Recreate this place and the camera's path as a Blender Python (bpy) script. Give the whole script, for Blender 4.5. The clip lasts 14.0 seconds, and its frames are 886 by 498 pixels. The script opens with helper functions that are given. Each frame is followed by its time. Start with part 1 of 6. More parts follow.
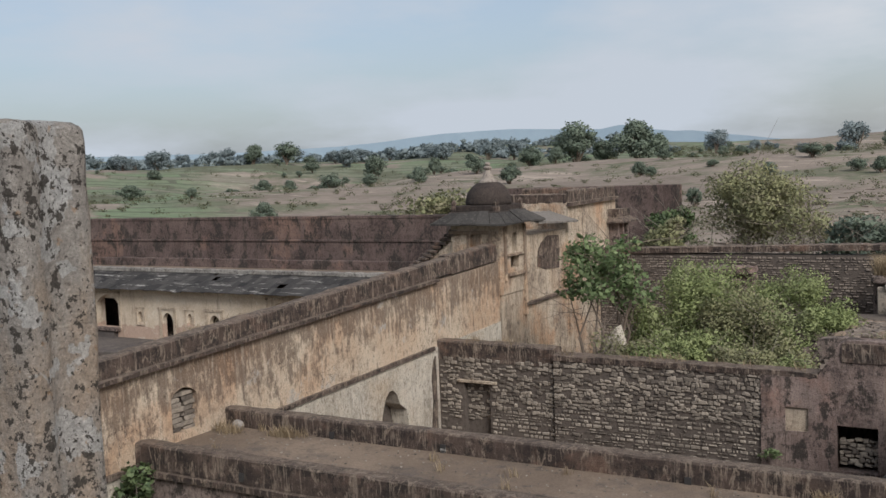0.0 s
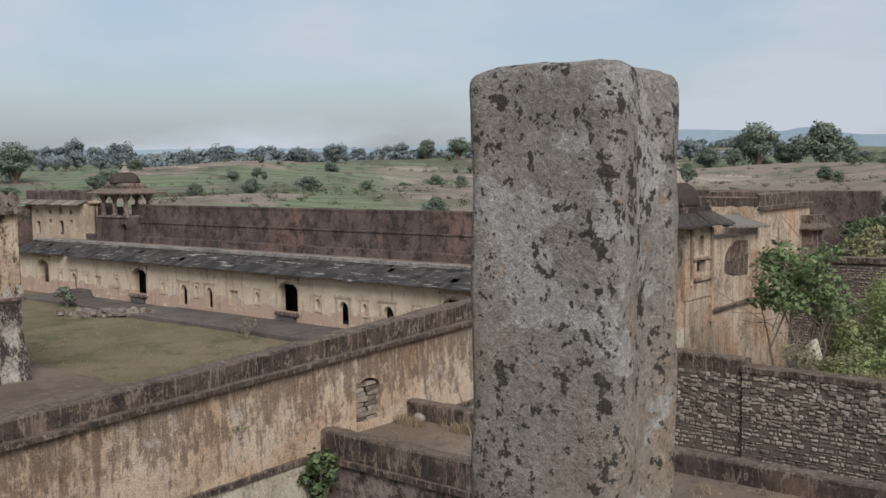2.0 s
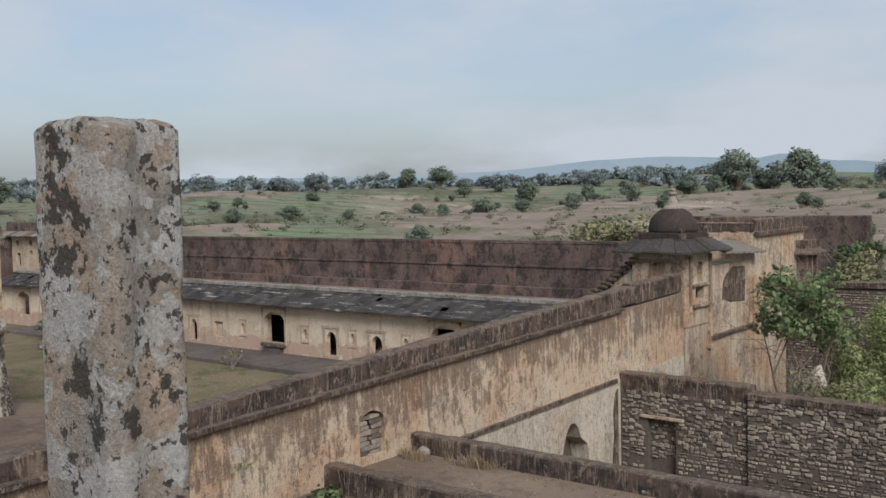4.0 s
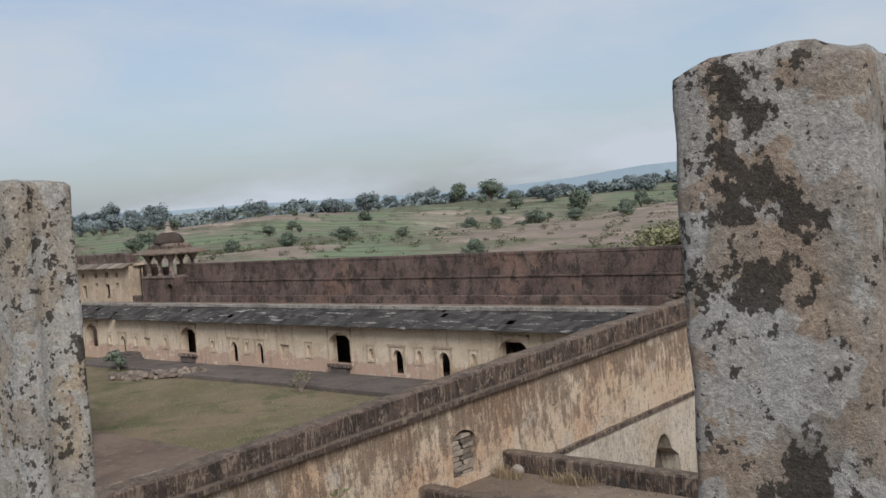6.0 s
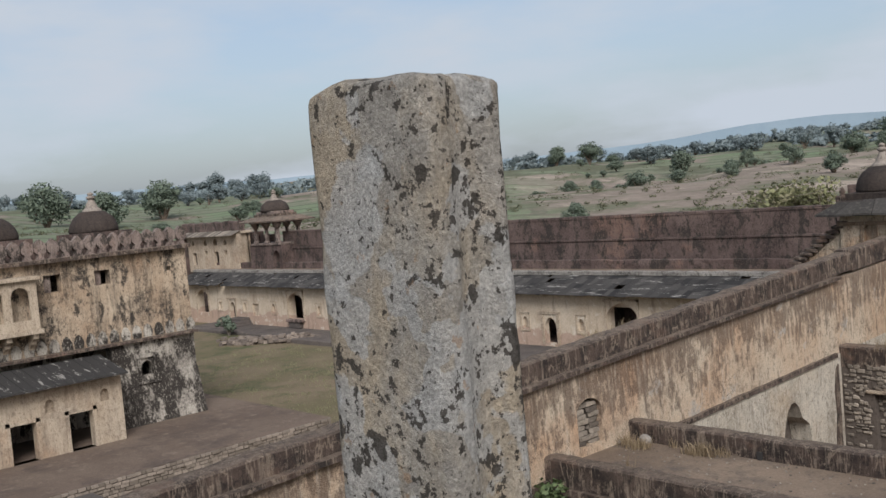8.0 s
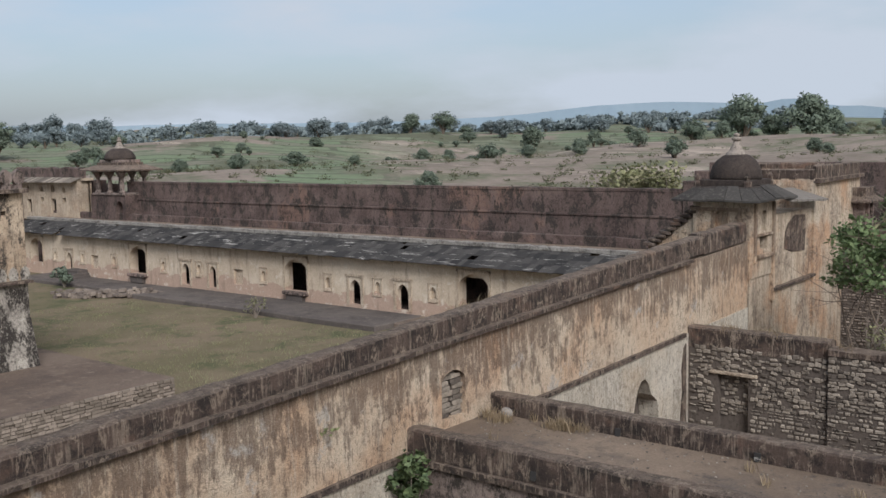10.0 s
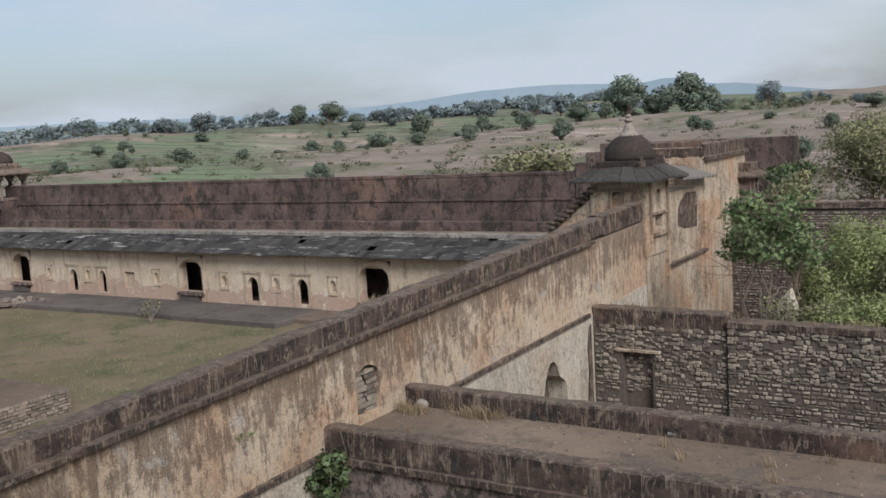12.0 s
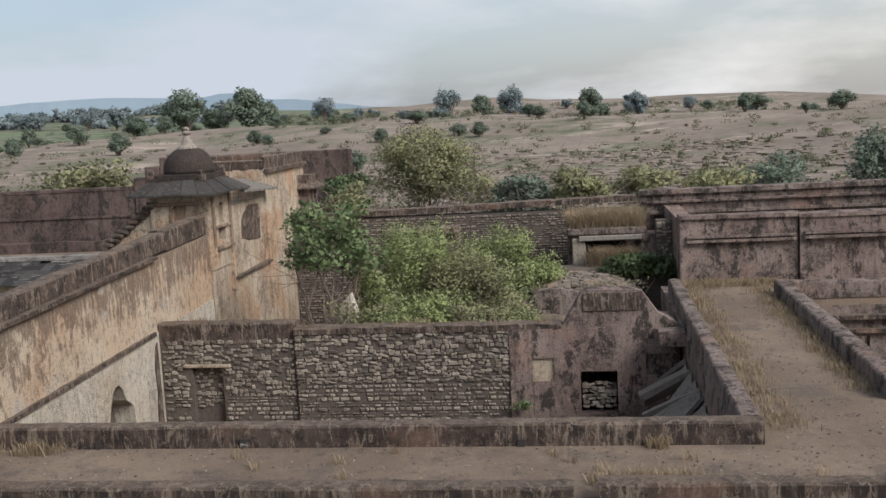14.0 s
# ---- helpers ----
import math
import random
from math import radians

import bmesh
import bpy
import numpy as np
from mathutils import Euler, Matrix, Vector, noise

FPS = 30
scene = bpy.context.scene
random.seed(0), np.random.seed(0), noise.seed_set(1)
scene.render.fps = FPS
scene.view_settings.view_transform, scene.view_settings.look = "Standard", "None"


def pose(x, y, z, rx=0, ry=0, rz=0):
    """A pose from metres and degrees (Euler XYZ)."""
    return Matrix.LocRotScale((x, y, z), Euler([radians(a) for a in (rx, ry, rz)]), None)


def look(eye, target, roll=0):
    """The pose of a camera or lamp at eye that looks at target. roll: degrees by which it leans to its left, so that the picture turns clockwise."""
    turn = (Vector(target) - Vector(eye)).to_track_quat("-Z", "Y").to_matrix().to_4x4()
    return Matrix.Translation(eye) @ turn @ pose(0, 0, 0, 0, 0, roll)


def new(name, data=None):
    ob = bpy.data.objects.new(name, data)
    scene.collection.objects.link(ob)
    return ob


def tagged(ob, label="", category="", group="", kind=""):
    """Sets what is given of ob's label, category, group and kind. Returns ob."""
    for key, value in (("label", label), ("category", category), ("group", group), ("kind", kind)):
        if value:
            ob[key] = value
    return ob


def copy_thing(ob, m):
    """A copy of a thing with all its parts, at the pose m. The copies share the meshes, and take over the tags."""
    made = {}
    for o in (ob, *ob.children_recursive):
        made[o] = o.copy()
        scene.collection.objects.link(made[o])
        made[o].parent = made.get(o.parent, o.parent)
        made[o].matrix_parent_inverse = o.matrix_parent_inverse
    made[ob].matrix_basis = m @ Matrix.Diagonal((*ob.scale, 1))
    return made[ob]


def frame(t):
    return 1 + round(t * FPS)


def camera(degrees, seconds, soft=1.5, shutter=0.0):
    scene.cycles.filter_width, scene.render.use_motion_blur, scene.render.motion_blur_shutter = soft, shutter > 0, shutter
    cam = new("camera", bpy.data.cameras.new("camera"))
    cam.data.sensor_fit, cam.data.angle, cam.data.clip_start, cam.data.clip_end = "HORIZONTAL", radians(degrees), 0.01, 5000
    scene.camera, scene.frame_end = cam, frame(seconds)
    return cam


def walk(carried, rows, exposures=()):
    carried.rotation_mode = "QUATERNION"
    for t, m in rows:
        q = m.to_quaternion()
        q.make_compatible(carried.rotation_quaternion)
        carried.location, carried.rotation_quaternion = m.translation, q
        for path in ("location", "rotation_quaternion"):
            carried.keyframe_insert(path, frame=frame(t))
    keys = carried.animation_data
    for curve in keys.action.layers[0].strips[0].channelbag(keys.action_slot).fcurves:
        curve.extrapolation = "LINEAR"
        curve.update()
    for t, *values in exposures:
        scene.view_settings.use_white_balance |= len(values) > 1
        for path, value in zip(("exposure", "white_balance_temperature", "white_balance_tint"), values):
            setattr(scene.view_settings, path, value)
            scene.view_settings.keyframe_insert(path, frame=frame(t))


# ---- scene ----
cam = camera(48.2, 14.0)
PATH = [
    (0, (0.84, -0.022, 11.739), (-0.165, 1.7, 11.579), -2.2),
    (0.5, (0.714, -0.044, 11.723), (-0.394, 1.61, 11.533), -0.1),
    (1, (0.485, 0.016, 11.721), (-0.733, 1.59, 11.527), -1.4),
    (1.5, (0.313, 0.061, 11.736), (-0.934, 1.616, 11.569), -1.6),
    (2, (0.128, 0.067, 11.732), (-1.151, 1.596, 11.575), -0.7),
    (2.5, (-0.068, 0.081, 11.769), (-1.322, 1.635, 11.65), -2.4),
    (2.7, (-0.143, 0.104, 11.76), (-1.389, 1.664, 11.641), -0.8),
    (4.8, (-1.021, 0.155, 11.681), (-2.281, 1.706, 11.6), -2.6),
    (5, (-1.11, 0.167, 11.691), (-2.384, 1.706, 11.613), -4.0),
    (5.5, (-1.311, 0.158, 11.687), (-2.608, 1.679, 11.618), -2.8),
    (6, (-1.567, 0.083, 11.696), (-2.898, 1.574, 11.629), -4.1),
    (6.1, (-1.612, 0.075, 11.69), (-2.964, 1.548, 11.639), -3.9),
    (6.5, (-1.741, 0.044, 11.69), (-3.194, 1.416, 11.626), -4.4),
    (7, (-1.978, 0.088, 11.694), (-3.462, 1.427, 11.613), -4.3),
    (7.2, (-2.05, 0.102, 11.693), (-3.536, 1.438, 11.602), -4.4),
    (9.3, (-2.969, 0.235, 11.68), (-4.381, 1.642, 11.511), -4.1),
    (9.5, (-3.027, 0.229, 11.685), (-4.423, 1.648, 11.494), -2.5),
    (10, (-3.152, 0.172, 11.721), (-4.399, 1.721, 11.512), -1.1),
    (10.5, (-3.289, 0.152, 11.748), (-4.482, 1.741, 11.524), -1.2),
    (11, (-3.452, 0.201, 11.768), (-4.639, 1.795, 11.543), -2.1),
    (11.5, (-3.512, 0.189, 11.786), (-4.678, 1.798, 11.558), -2.5),
    (12, (-3.51, 0.146, 11.792), (-4.583, 1.817, 11.552), -3.2),
    (12.5, (-3.492, 0.194, 11.785), (-4.339, 1.987, 11.526), -3.0),
    (13, (-3.454, 0.25, 11.779), (-3.936, 2.172, 11.508), -2.2),
    (13.5, (-3.472, 0.251, 11.697), (-3.76, 2.212, 11.429), -2.4),
    (14, (-3.468, 0.265, 11.701), (-3.739, 2.23, 11.444), -3.0),
]
EXPOSURES = ((0, 0.27, 6330, 10), (7.2, 0.29, 6330, 10), (9.5, 0.32, 6150, 10), (11.6, 0.33, 6170, 10), (13.3, 0.40, 6300, 10), (14, 0.41, 6330, 10))
U = 1.3  # metres in one unit of the plan below; the meshes are brought to metres at the very end
walk(cam, [(t, look(e, g, r)) for t, e, g, r in PATH], EXPOSURES)

# ---- world and sun ----
world = bpy.data.worlds.new("sky")
scene.world = world
world.use_nodes = True
wn, wl = world.node_tree.nodes, world.node_tree.links
wn.clear()
sky = wn.new("ShaderNodeTexSky")
sky.sky_type, sky.sun_disc = "NISHITA", False
sky.sun_elevation, sky.sun_rotation = radians(38), radians(126)
sky.air_density, sky.dust_density, sky.ozone_density = 1.0, 3.0, 1.5
wco = wn.new("ShaderNodeTexCoord")
wmap = wn.new("ShaderNodeMapping")
wmap.inputs["Scale"].default_value = (1.6, 1.6, 5.5)
wno = wn.new("ShaderNodeTexNoise")
wno.inputs["Scale"].default_value, wno.inputs["Detail"].default_value, wno.inputs["Roughness"].default_value = 1.7, 7, 0.55
wrm = wn.new("ShaderNodeMapRange")
wrm.inputs["From Min"].default_value, wrm.inputs["From Max"].default_value = 0.42, 0.62
wrm.inputs["To Min"].default_value, wrm.inputs["To Max"].default_value = 0.42, 1.0
wmx = wn.new("ShaderNodeMix")
wmx.data_type = "RGBA"
wdot = wn.new("ShaderNodeVectorMath")
wdot.operation = "DOT_PRODUCT"
wdot.inputs[1].default_value = (0.86, 0.48, 0.17)
wgl = wn.new("ShaderNodeMapRange")
wgl.inputs["From Min"].default_value, wgl.inputs["From Max"].default_value = 0.25, 0.95
wveil = wn.new("ShaderNodeMix")
wveil.data_type = "RGBA"
wveil.inputs["A"].default_value, wveil.inputs["B"].default_value = (4.2, 4.55, 5.0, 1), (7.6, 7.0, 6.3, 1)
wbg = wn.new("ShaderNodeBackground")
wbg.inputs["Strength"].default_value = 0.11
wout = wn.new("ShaderNodeOutputWorld")
wl.new(wco.outputs["Generated"], wmap.inputs["Vector"])
wl.new(wco.outputs["Generated"], wdot.inputs[0])
wl.new(wdot.outputs["Value"], wgl.inputs["Value"])
wl.new(wgl.outputs["Result"], wveil.inputs["Factor"])
wl.new(wveil.outputs["Result"], wmx.inputs["B"])
wl.new(wmap.outputs["Vector"], wno.inputs["Vector"])
wl.new(wno.outputs["Fac"], wrm.inputs["Value"])
wl.new(wrm.outputs["Result"], wmx.inputs["Factor"])
wl.new(sky.outputs["Color"], wmx.inputs["A"])
wl.new(wmx.outputs["Result"], wbg.inputs["Color"])
wl.new(wbg.outputs["Background"], wout.inputs["Surface"])
sun_data = bpy.data.lights.new("sun", "SUN")
sun_data.energy, sun_data.angle, sun_data.color = 2.6, radians(26), (1.0, 0.97, 0.93)
sun = new("sun", sun_data)
sun.matrix_world = look((31, -22.5, 30), (0, 0, 0))


# ---- materials ----
class Nodes:
    """Small builder for one node material."""

    def __init__(self, name, rough=0.9, spec=0.2):
        self.mat = bpy.data.materials.new(name)
        self.mat.use_nodes = True
        self.t = self.mat.node_tree
        self.bsdf = self.t.nodes["Principled BSDF"]
        self.bsdf.inputs["Roughness"].default_value = rough
        self.bsdf.inputs["Specular IOR Level"].default_value = spec
        self.geo = self.t.nodes.new("ShaderNodeNewGeometry")

    def link(self, a, b):
        self.t.links.new(a, b)

    def place(self, scale=(1, 1, 1), shift=(0, 0, 0)):
        m = self.t.nodes.new("ShaderNodeMapping")
        m.inputs["Scale"].default_value, m.inputs["Location"].default_value = scale, shift
        self.link(self.geo.outputs["Position"], m.inputs["Vector"])
        return m.outputs["Vector"]

    def noise(self, scale, detail=6, rough=0.6, stretch=(1, 1, 1), shift=(0, 0, 0), distort=0.0):
        n = self.t.nodes.new("ShaderNodeTexNoise")
        n.inputs["Scale"].default_value, n.inputs["Detail"].default_value = scale, detail
        n.inputs["Roughness"].default_value, n.inputs["Distortion"].default_value = rough, distort
        self.link(self.place(stretch, shift), n.inputs["Vector"])
        return n.outputs["Fac"]

    def voronoi(self, scale, stretch=(1, 1, 1), out="Distance"):
        n = self.t.nodes.new("ShaderNodeTexVoronoi")
        n.inputs["Scale"].default_value = scale
        self.link(self.place(stretch), n.inputs["Vector"])
        return n.outputs[out]

    def span(self, value, a, b, lo=0.0, hi=1.0):
        m = self.t.nodes.new("ShaderNodeMapRange")
        for key, v in (("From Min", a), ("From Max", b), ("To Min", lo), ("To Max", hi)):
            m.inputs[key].default_value = v
        self.link(value, m.inputs["Value"])
        return m.outputs["Result"]

    def math(self, op, a, b):
        m = self.t.nodes.new("ShaderNodeMath")
        m.operation = op
        for v, s in ((a, m.inputs[0]), (b, m.inputs[1])):
            if isinstance(v, (int, float)):
                s.default_value = v
            else:
                self.link(v, s)
        return m.outputs[0]

    def axis(self, n):
        s = self.t.nodes.new("ShaderNodeSeparateXYZ")
        self.link(self.geo.outputs["Position"], s.inputs[0])
        return s.outputs[n]

    def mix(self, fac, a, b):
        m = self.t.nodes.new("ShaderNodeMix")
        m.data_type = "RGBA"
        for v, s in ((fac, m.inputs["Factor"]), (a, m.inputs["A"]), (b, m.inputs["B"])):
            if isinstance(v, (int, float)):
                s.default_value = v
            elif isinstance(v, tuple):
                s.default_value = (*v, 1)
            else:
                self.link(v, s)
        return m.outputs["Result"]

    def vary(self, col, fac, amount):
        h = self.t.nodes.new("ShaderNodeHueSaturation")
        self.link(self.span(fac, 0, 1, 1 - amount, 1 + amount), h.inputs["Value"])
        h.inputs["Saturation"].default_value = 0.95
        self.link(col, h.inputs["Color"])
        return h.outputs["Color"]

    def done(self, col, bump=None, strength=0.5, depth=0.02):
        if isinstance(col, tuple):
            self.bsdf.inputs["Base Color"].default_value = (*col, 1)
        else:
            self.link(col, self.bsdf.inputs["Base Color"])
        if bump is not None:
            b = self.t.nodes.new("ShaderNodeBump")
            b.inputs["Strength"].default_value, b.inputs["Distance"].default_value = strength, depth
            self.link(bump, b.inputs["Height"])
            self.link(b.outputs["Normal"], self.bsdf.inputs["Normal"])
        return self.mat


def plaster(name, base, pale, warm, dirt, streak=0.6, patch=0.5, black=0.3, size=1.0, warm_at=(0.55, 0.72), soot_at=0.6):
    """Old lime plaster: broad tone changes, warm patches, running streaks and black growth."""
    n = Nodes(name)
    col = n.mix(n.span(n.noise(0.55 / size, 6, 0.65), 0.35, 0.65), base, pale)
    col = n.mix(n.span(n.noise(0.4 / size, 5, 0.6, shift=(7, 3, 1)), *warm_at, 0, 0.85), col, warm)
    runs = n.span(n.noise(3.6 / size, 8, 0.75, stretch=(1, 1, 0.13)), 0.47, 0.62, 0, streak)
    col = n.mix(runs, col, dirt)
    pale_runs = n.span(n.noise(3.1 / size, 5, 0.7, stretch=(1, 1, 0.09), shift=(3, 9, 4)), 0.54, 0.63, 0, streak * 0.75)
    col = n.mix(pale_runs, col, pale)
    blot = n.math("MULTIPLY", n.span(n.noise(0.7 / size, 7, 0.72, shift=(2, 5, 8)), 0.5, 0.6, 0, patch), n.span(n.noise(6, 5, 0.7), 0.35, 0.6))
    col = n.mix(blot, col, dirt)
    soot = n.span(n.noise(1.6 / size, 8, 0.75, shift=(11, 2, 6), stretch=(1, 1, 0.6)), soot_at, soot_at + 0.05, 0, black)
    col = n.mix(soot, col, (0.045, 0.038, 0.033))
    speck = n.noise(7, 9, 0.8, shift=(8, 1, 1))
    col = n.mix(n.span(speck, 0.57, 0.61, 0, 0.6), col, pale)
    col = n.mix(n.span(speck, 0.43, 0.39, 0, 0.75), col, dirt)
    net = n.noise(11, 6, 0.7, stretch=(1, 1, 0.45), shift=(6, 6, 2))
    col = n.mix(n.span(net, 0.585, 0.615, 0, 0.5), col, pale)
    col = n.mix(n.span(net, 0.425, 0.395, 0, 0.6), col, dirt)
    fine = n.noise(26, 7, 0.75)
    col = n.vary(col, fine, 0.85)
    return n.done(col, n.math("ADD", fine, n.noise(3.5, 8, 0.75)), 1.0, 0.06)


LONG_TOP = 5.14 * U  # foot of the long wall's coping at y = 0; it climbs 0.0414 a metre


def long_plaster():
    n = Nodes("peach_lime_plaster")
    col = n.mix(n.span(n.noise(0.5, 6, 0.65), 0.38, 0.62), (0.56, 0.395, 0.265), (0.65, 0.53, 0.40))
    col = n.mix(n.span(n.noise(0.33, 5, 0.6, shift=(7, 3, 1)), 0.54, 0.70, 0, 0.7), col, (0.55, 0.30, 0.155))
    # rain runs below the coping, thinning downwards
    drop = n.math("SUBTRACT", n.math("ADD", n.math("MULTIPLY", n.axis(1), 0.0414), LONG_TOP), n.axis(2))
    reach = n.span(n.math("ADD", drop, n.math("MULTIPLY", n.noise(0.45, 5, 0.65, shift=(5, 5, 5)), -2.2)), -1.1, 1.0, 1.0, 0.1)
    run = n.math("ADD", n.math("MULTIPLY", n.noise(4.4, 8, 0.78, stretch=(1, 1, 0.2)), 0.55), n.math("MULTIPLY", n.noise(1.7, 8, 0.78, shift=(2, 8, 1)), 0.45))
    thick = n.math("ADD", run, n.math("MULTIPLY", reach, 0.16))
    col = n.mix(n.span(thick, 0.568, 0.622, 0, 0.72), col, (0.13, 0.088, 0.066))
    pale_run = n.span(n.noise(9, 6, 0.7, stretch=(1, 1, 0.09), shift=(4, 2, 7)), 0.56, 0.62, 0, 0.6)
    col = n.mix(n.math("MULTIPLY", pale_run, n.span(reach, 0.2, 0.7)), col, (0.52, 0.42, 0.32))
    col = n.mix(n.span(n.noise(4.4, 6, 0.7, stretch=(1, 1, 0.08), shift=(3, 9, 4)), 0.58, 0.68, 0, 0.65), col, (0.62, 0.53, 0.42))
    blot = n.math("MULTIPLY", n.span(n.noise(0.8, 7, 0.72, shift=(2, 5, 8)), 0.5, 0.62, 0, 0.55), n.span(n.noise(5, 6, 0.75), 0.4, 0.6))
    col = n.mix(blot, col, (0.17, 0.115, 0.085))
    grey = n.span(n.noise(1.1, 7, 0.7, shift=(5, 1, 3)), 0.6, 0.66, 0, 0.8)
    col = n.mix(grey, col, (0.50, 0.45, 0.40))
    speck = n.noise(6, 9, 0.8, shift=(8, 1, 1))
    col = n.mix(n.span(speck, 0.44, 0.34, 0, 0.6), col, (0.13, 0.09, 0.068))
    col = n.mix(n.span(speck, 0.58, 0.68, 0, 0.5), col, (0.66, 0.57, 0.46))
    net = n.noise(9, 6, 0.7, stretch=(1, 1, 0.35), shift=(6, 6, 2))
    col = n.mix(n.span(net, 0.43, 0.39, 0, 0.6), col, (0.13, 0.09, 0.068))
    crack = n.math("ABSOLUTE", n.math("SUBTRACT", n.noise(0.55, 7, 0.62, shift=(7, 1, 4), distort=0.4), 0.5), 0)
    col = n.mix(n.math("MULTIPLY", n.span(crack, 0.0035, 0.0012, 0, 0.85), n.span(n.noise(0.6, 3, 0.5, shift=(1, 9, 2)), 0.5, 0.56)), col, (0.07, 0.05, 0.04))
    fine = n.noise(24, 7, 0.75)
    col = n.vary(col, fine, 0.75)
    return n.done(col, n.math("ADD", fine, n.noise(3.0, 8, 0.75)), 1.0, 0.06)


def stone_mat(name, a, b, dark, per="object", spots=0.5):
    n = Nodes(name)
    if per == "object":
        info = n.t.nodes.new("ShaderNodeObjectInfo")
        rnd = info.outputs["Random"]
    else:
        rnd = n.geo.outputs["Random Per Island"]
    col = n.mix(rnd, a, b)
    col = n.mix(n.span(n.noise(9, 6, 0.7), 0.5, 0.68, 0, spots), col, dark)
    fine = n.noise(30, 5, 0.7)
    return n.done(n.vary(col, fine, 0.3), fine, 0.7, 0.02)


def post_mat(name, base, pale, warm, warm_share, blotch, dark_rows, dark_at):
    """Sandstone with pale lichen blotches and clustered dark lichen; dark_rows are scale, threshold, height stretch."""
    n = Nodes(name)
    col = n.mix(n.span(n.noise(9, 8, 0.72), 0.36, 0.62), base, pale)
    col = n.mix(n.span(n.noise(5.0, 6, 0.65, shift=(4, 4, 1), stretch=(1, 1, 0.5)), 0.58 - 0.14 * warm_share, 0.70 - 0.14 * warm_share, 0, 0.75), col, warm)
    edge = n.noise(45, 4, 0.6, shift=(3, 3, 3))
    for scale, off in ((7.5, 1), (13, 8)):
        blob = n.math("ADD", n.noise(scale, 3, 0.5, shift=(off, 8, 3)), n.math("MULTIPLY", edge, 0.12))
        col = n.mix(n.span(blob, 0.645 - 0.05 * blotch, 0.658 - 0.05 * blotch, 0, 0.7), col, (0.47, 0.465, 0.45))
    here = n.span(n.noise(6.0, 5, 0.65, shift=(9, 9, 9)), dark_at, dark_at + 0.16)
    for scale, cut, tall in dark_rows:
        spot = n.span(n.math("ADD", n.noise(scale, 6, 0.66, shift=(scale, 6, 5), stretch=(1, 1, tall)), n.math("MULTIPLY", here, 0.05)), cut, cut + 0.014, 0, 0.92)
        col = n.mix(spot, col, (0.058, 0.05, 0.042))
    col = n.mix(n.span(n.noise(34, 5, 0.6, shift=(5, 5, 5)), 0.66, 0.70, 0, 0.55), col, (0.36, 0.21, 0.10))
    fine = n.noise(210, 5, 0.78)
    mid = n.noise(60, 7, 0.75)
    col = n.vary(n.vary(col, mid, 0.6), fine, 1.0)
    pits = n.math("ADD", n.math("MULTIPLY", fine, 0.7), mid)
    return n.done(col, pits, 1.0, 0.011)


def leaf_mat(name, a, b, c, gloss=0.6):
    n = Nodes(name, gloss, 0.3 if gloss < 0.8 else 0.0)
    r = n.geo.outputs["Random Per Island"]
    col = n.mix(r, a, b)
    col = n.mix(n.span(n.noise(0.9, 4, 0.6), 0.5, 0.66), col, c)
    mat = n.done(col)
    # thin leaves pass part of the light
    through_leaf = n.t.nodes.new("ShaderNodeBsdfTranslucent")
    blend = n.t.nodes.new("ShaderNodeMixShader")
    blend.inputs[0].default_value = 0.35
    n.link(col, through_leaf.inputs["Color"])
    n.link(n.bsdf.outputs[0], blend.inputs[1])
    n.link(through_leaf.outputs[0], blend.inputs[2])
    n.link(blend.outputs[0], n.t.nodes["Material Output"].inputs["Surface"])
    return mat


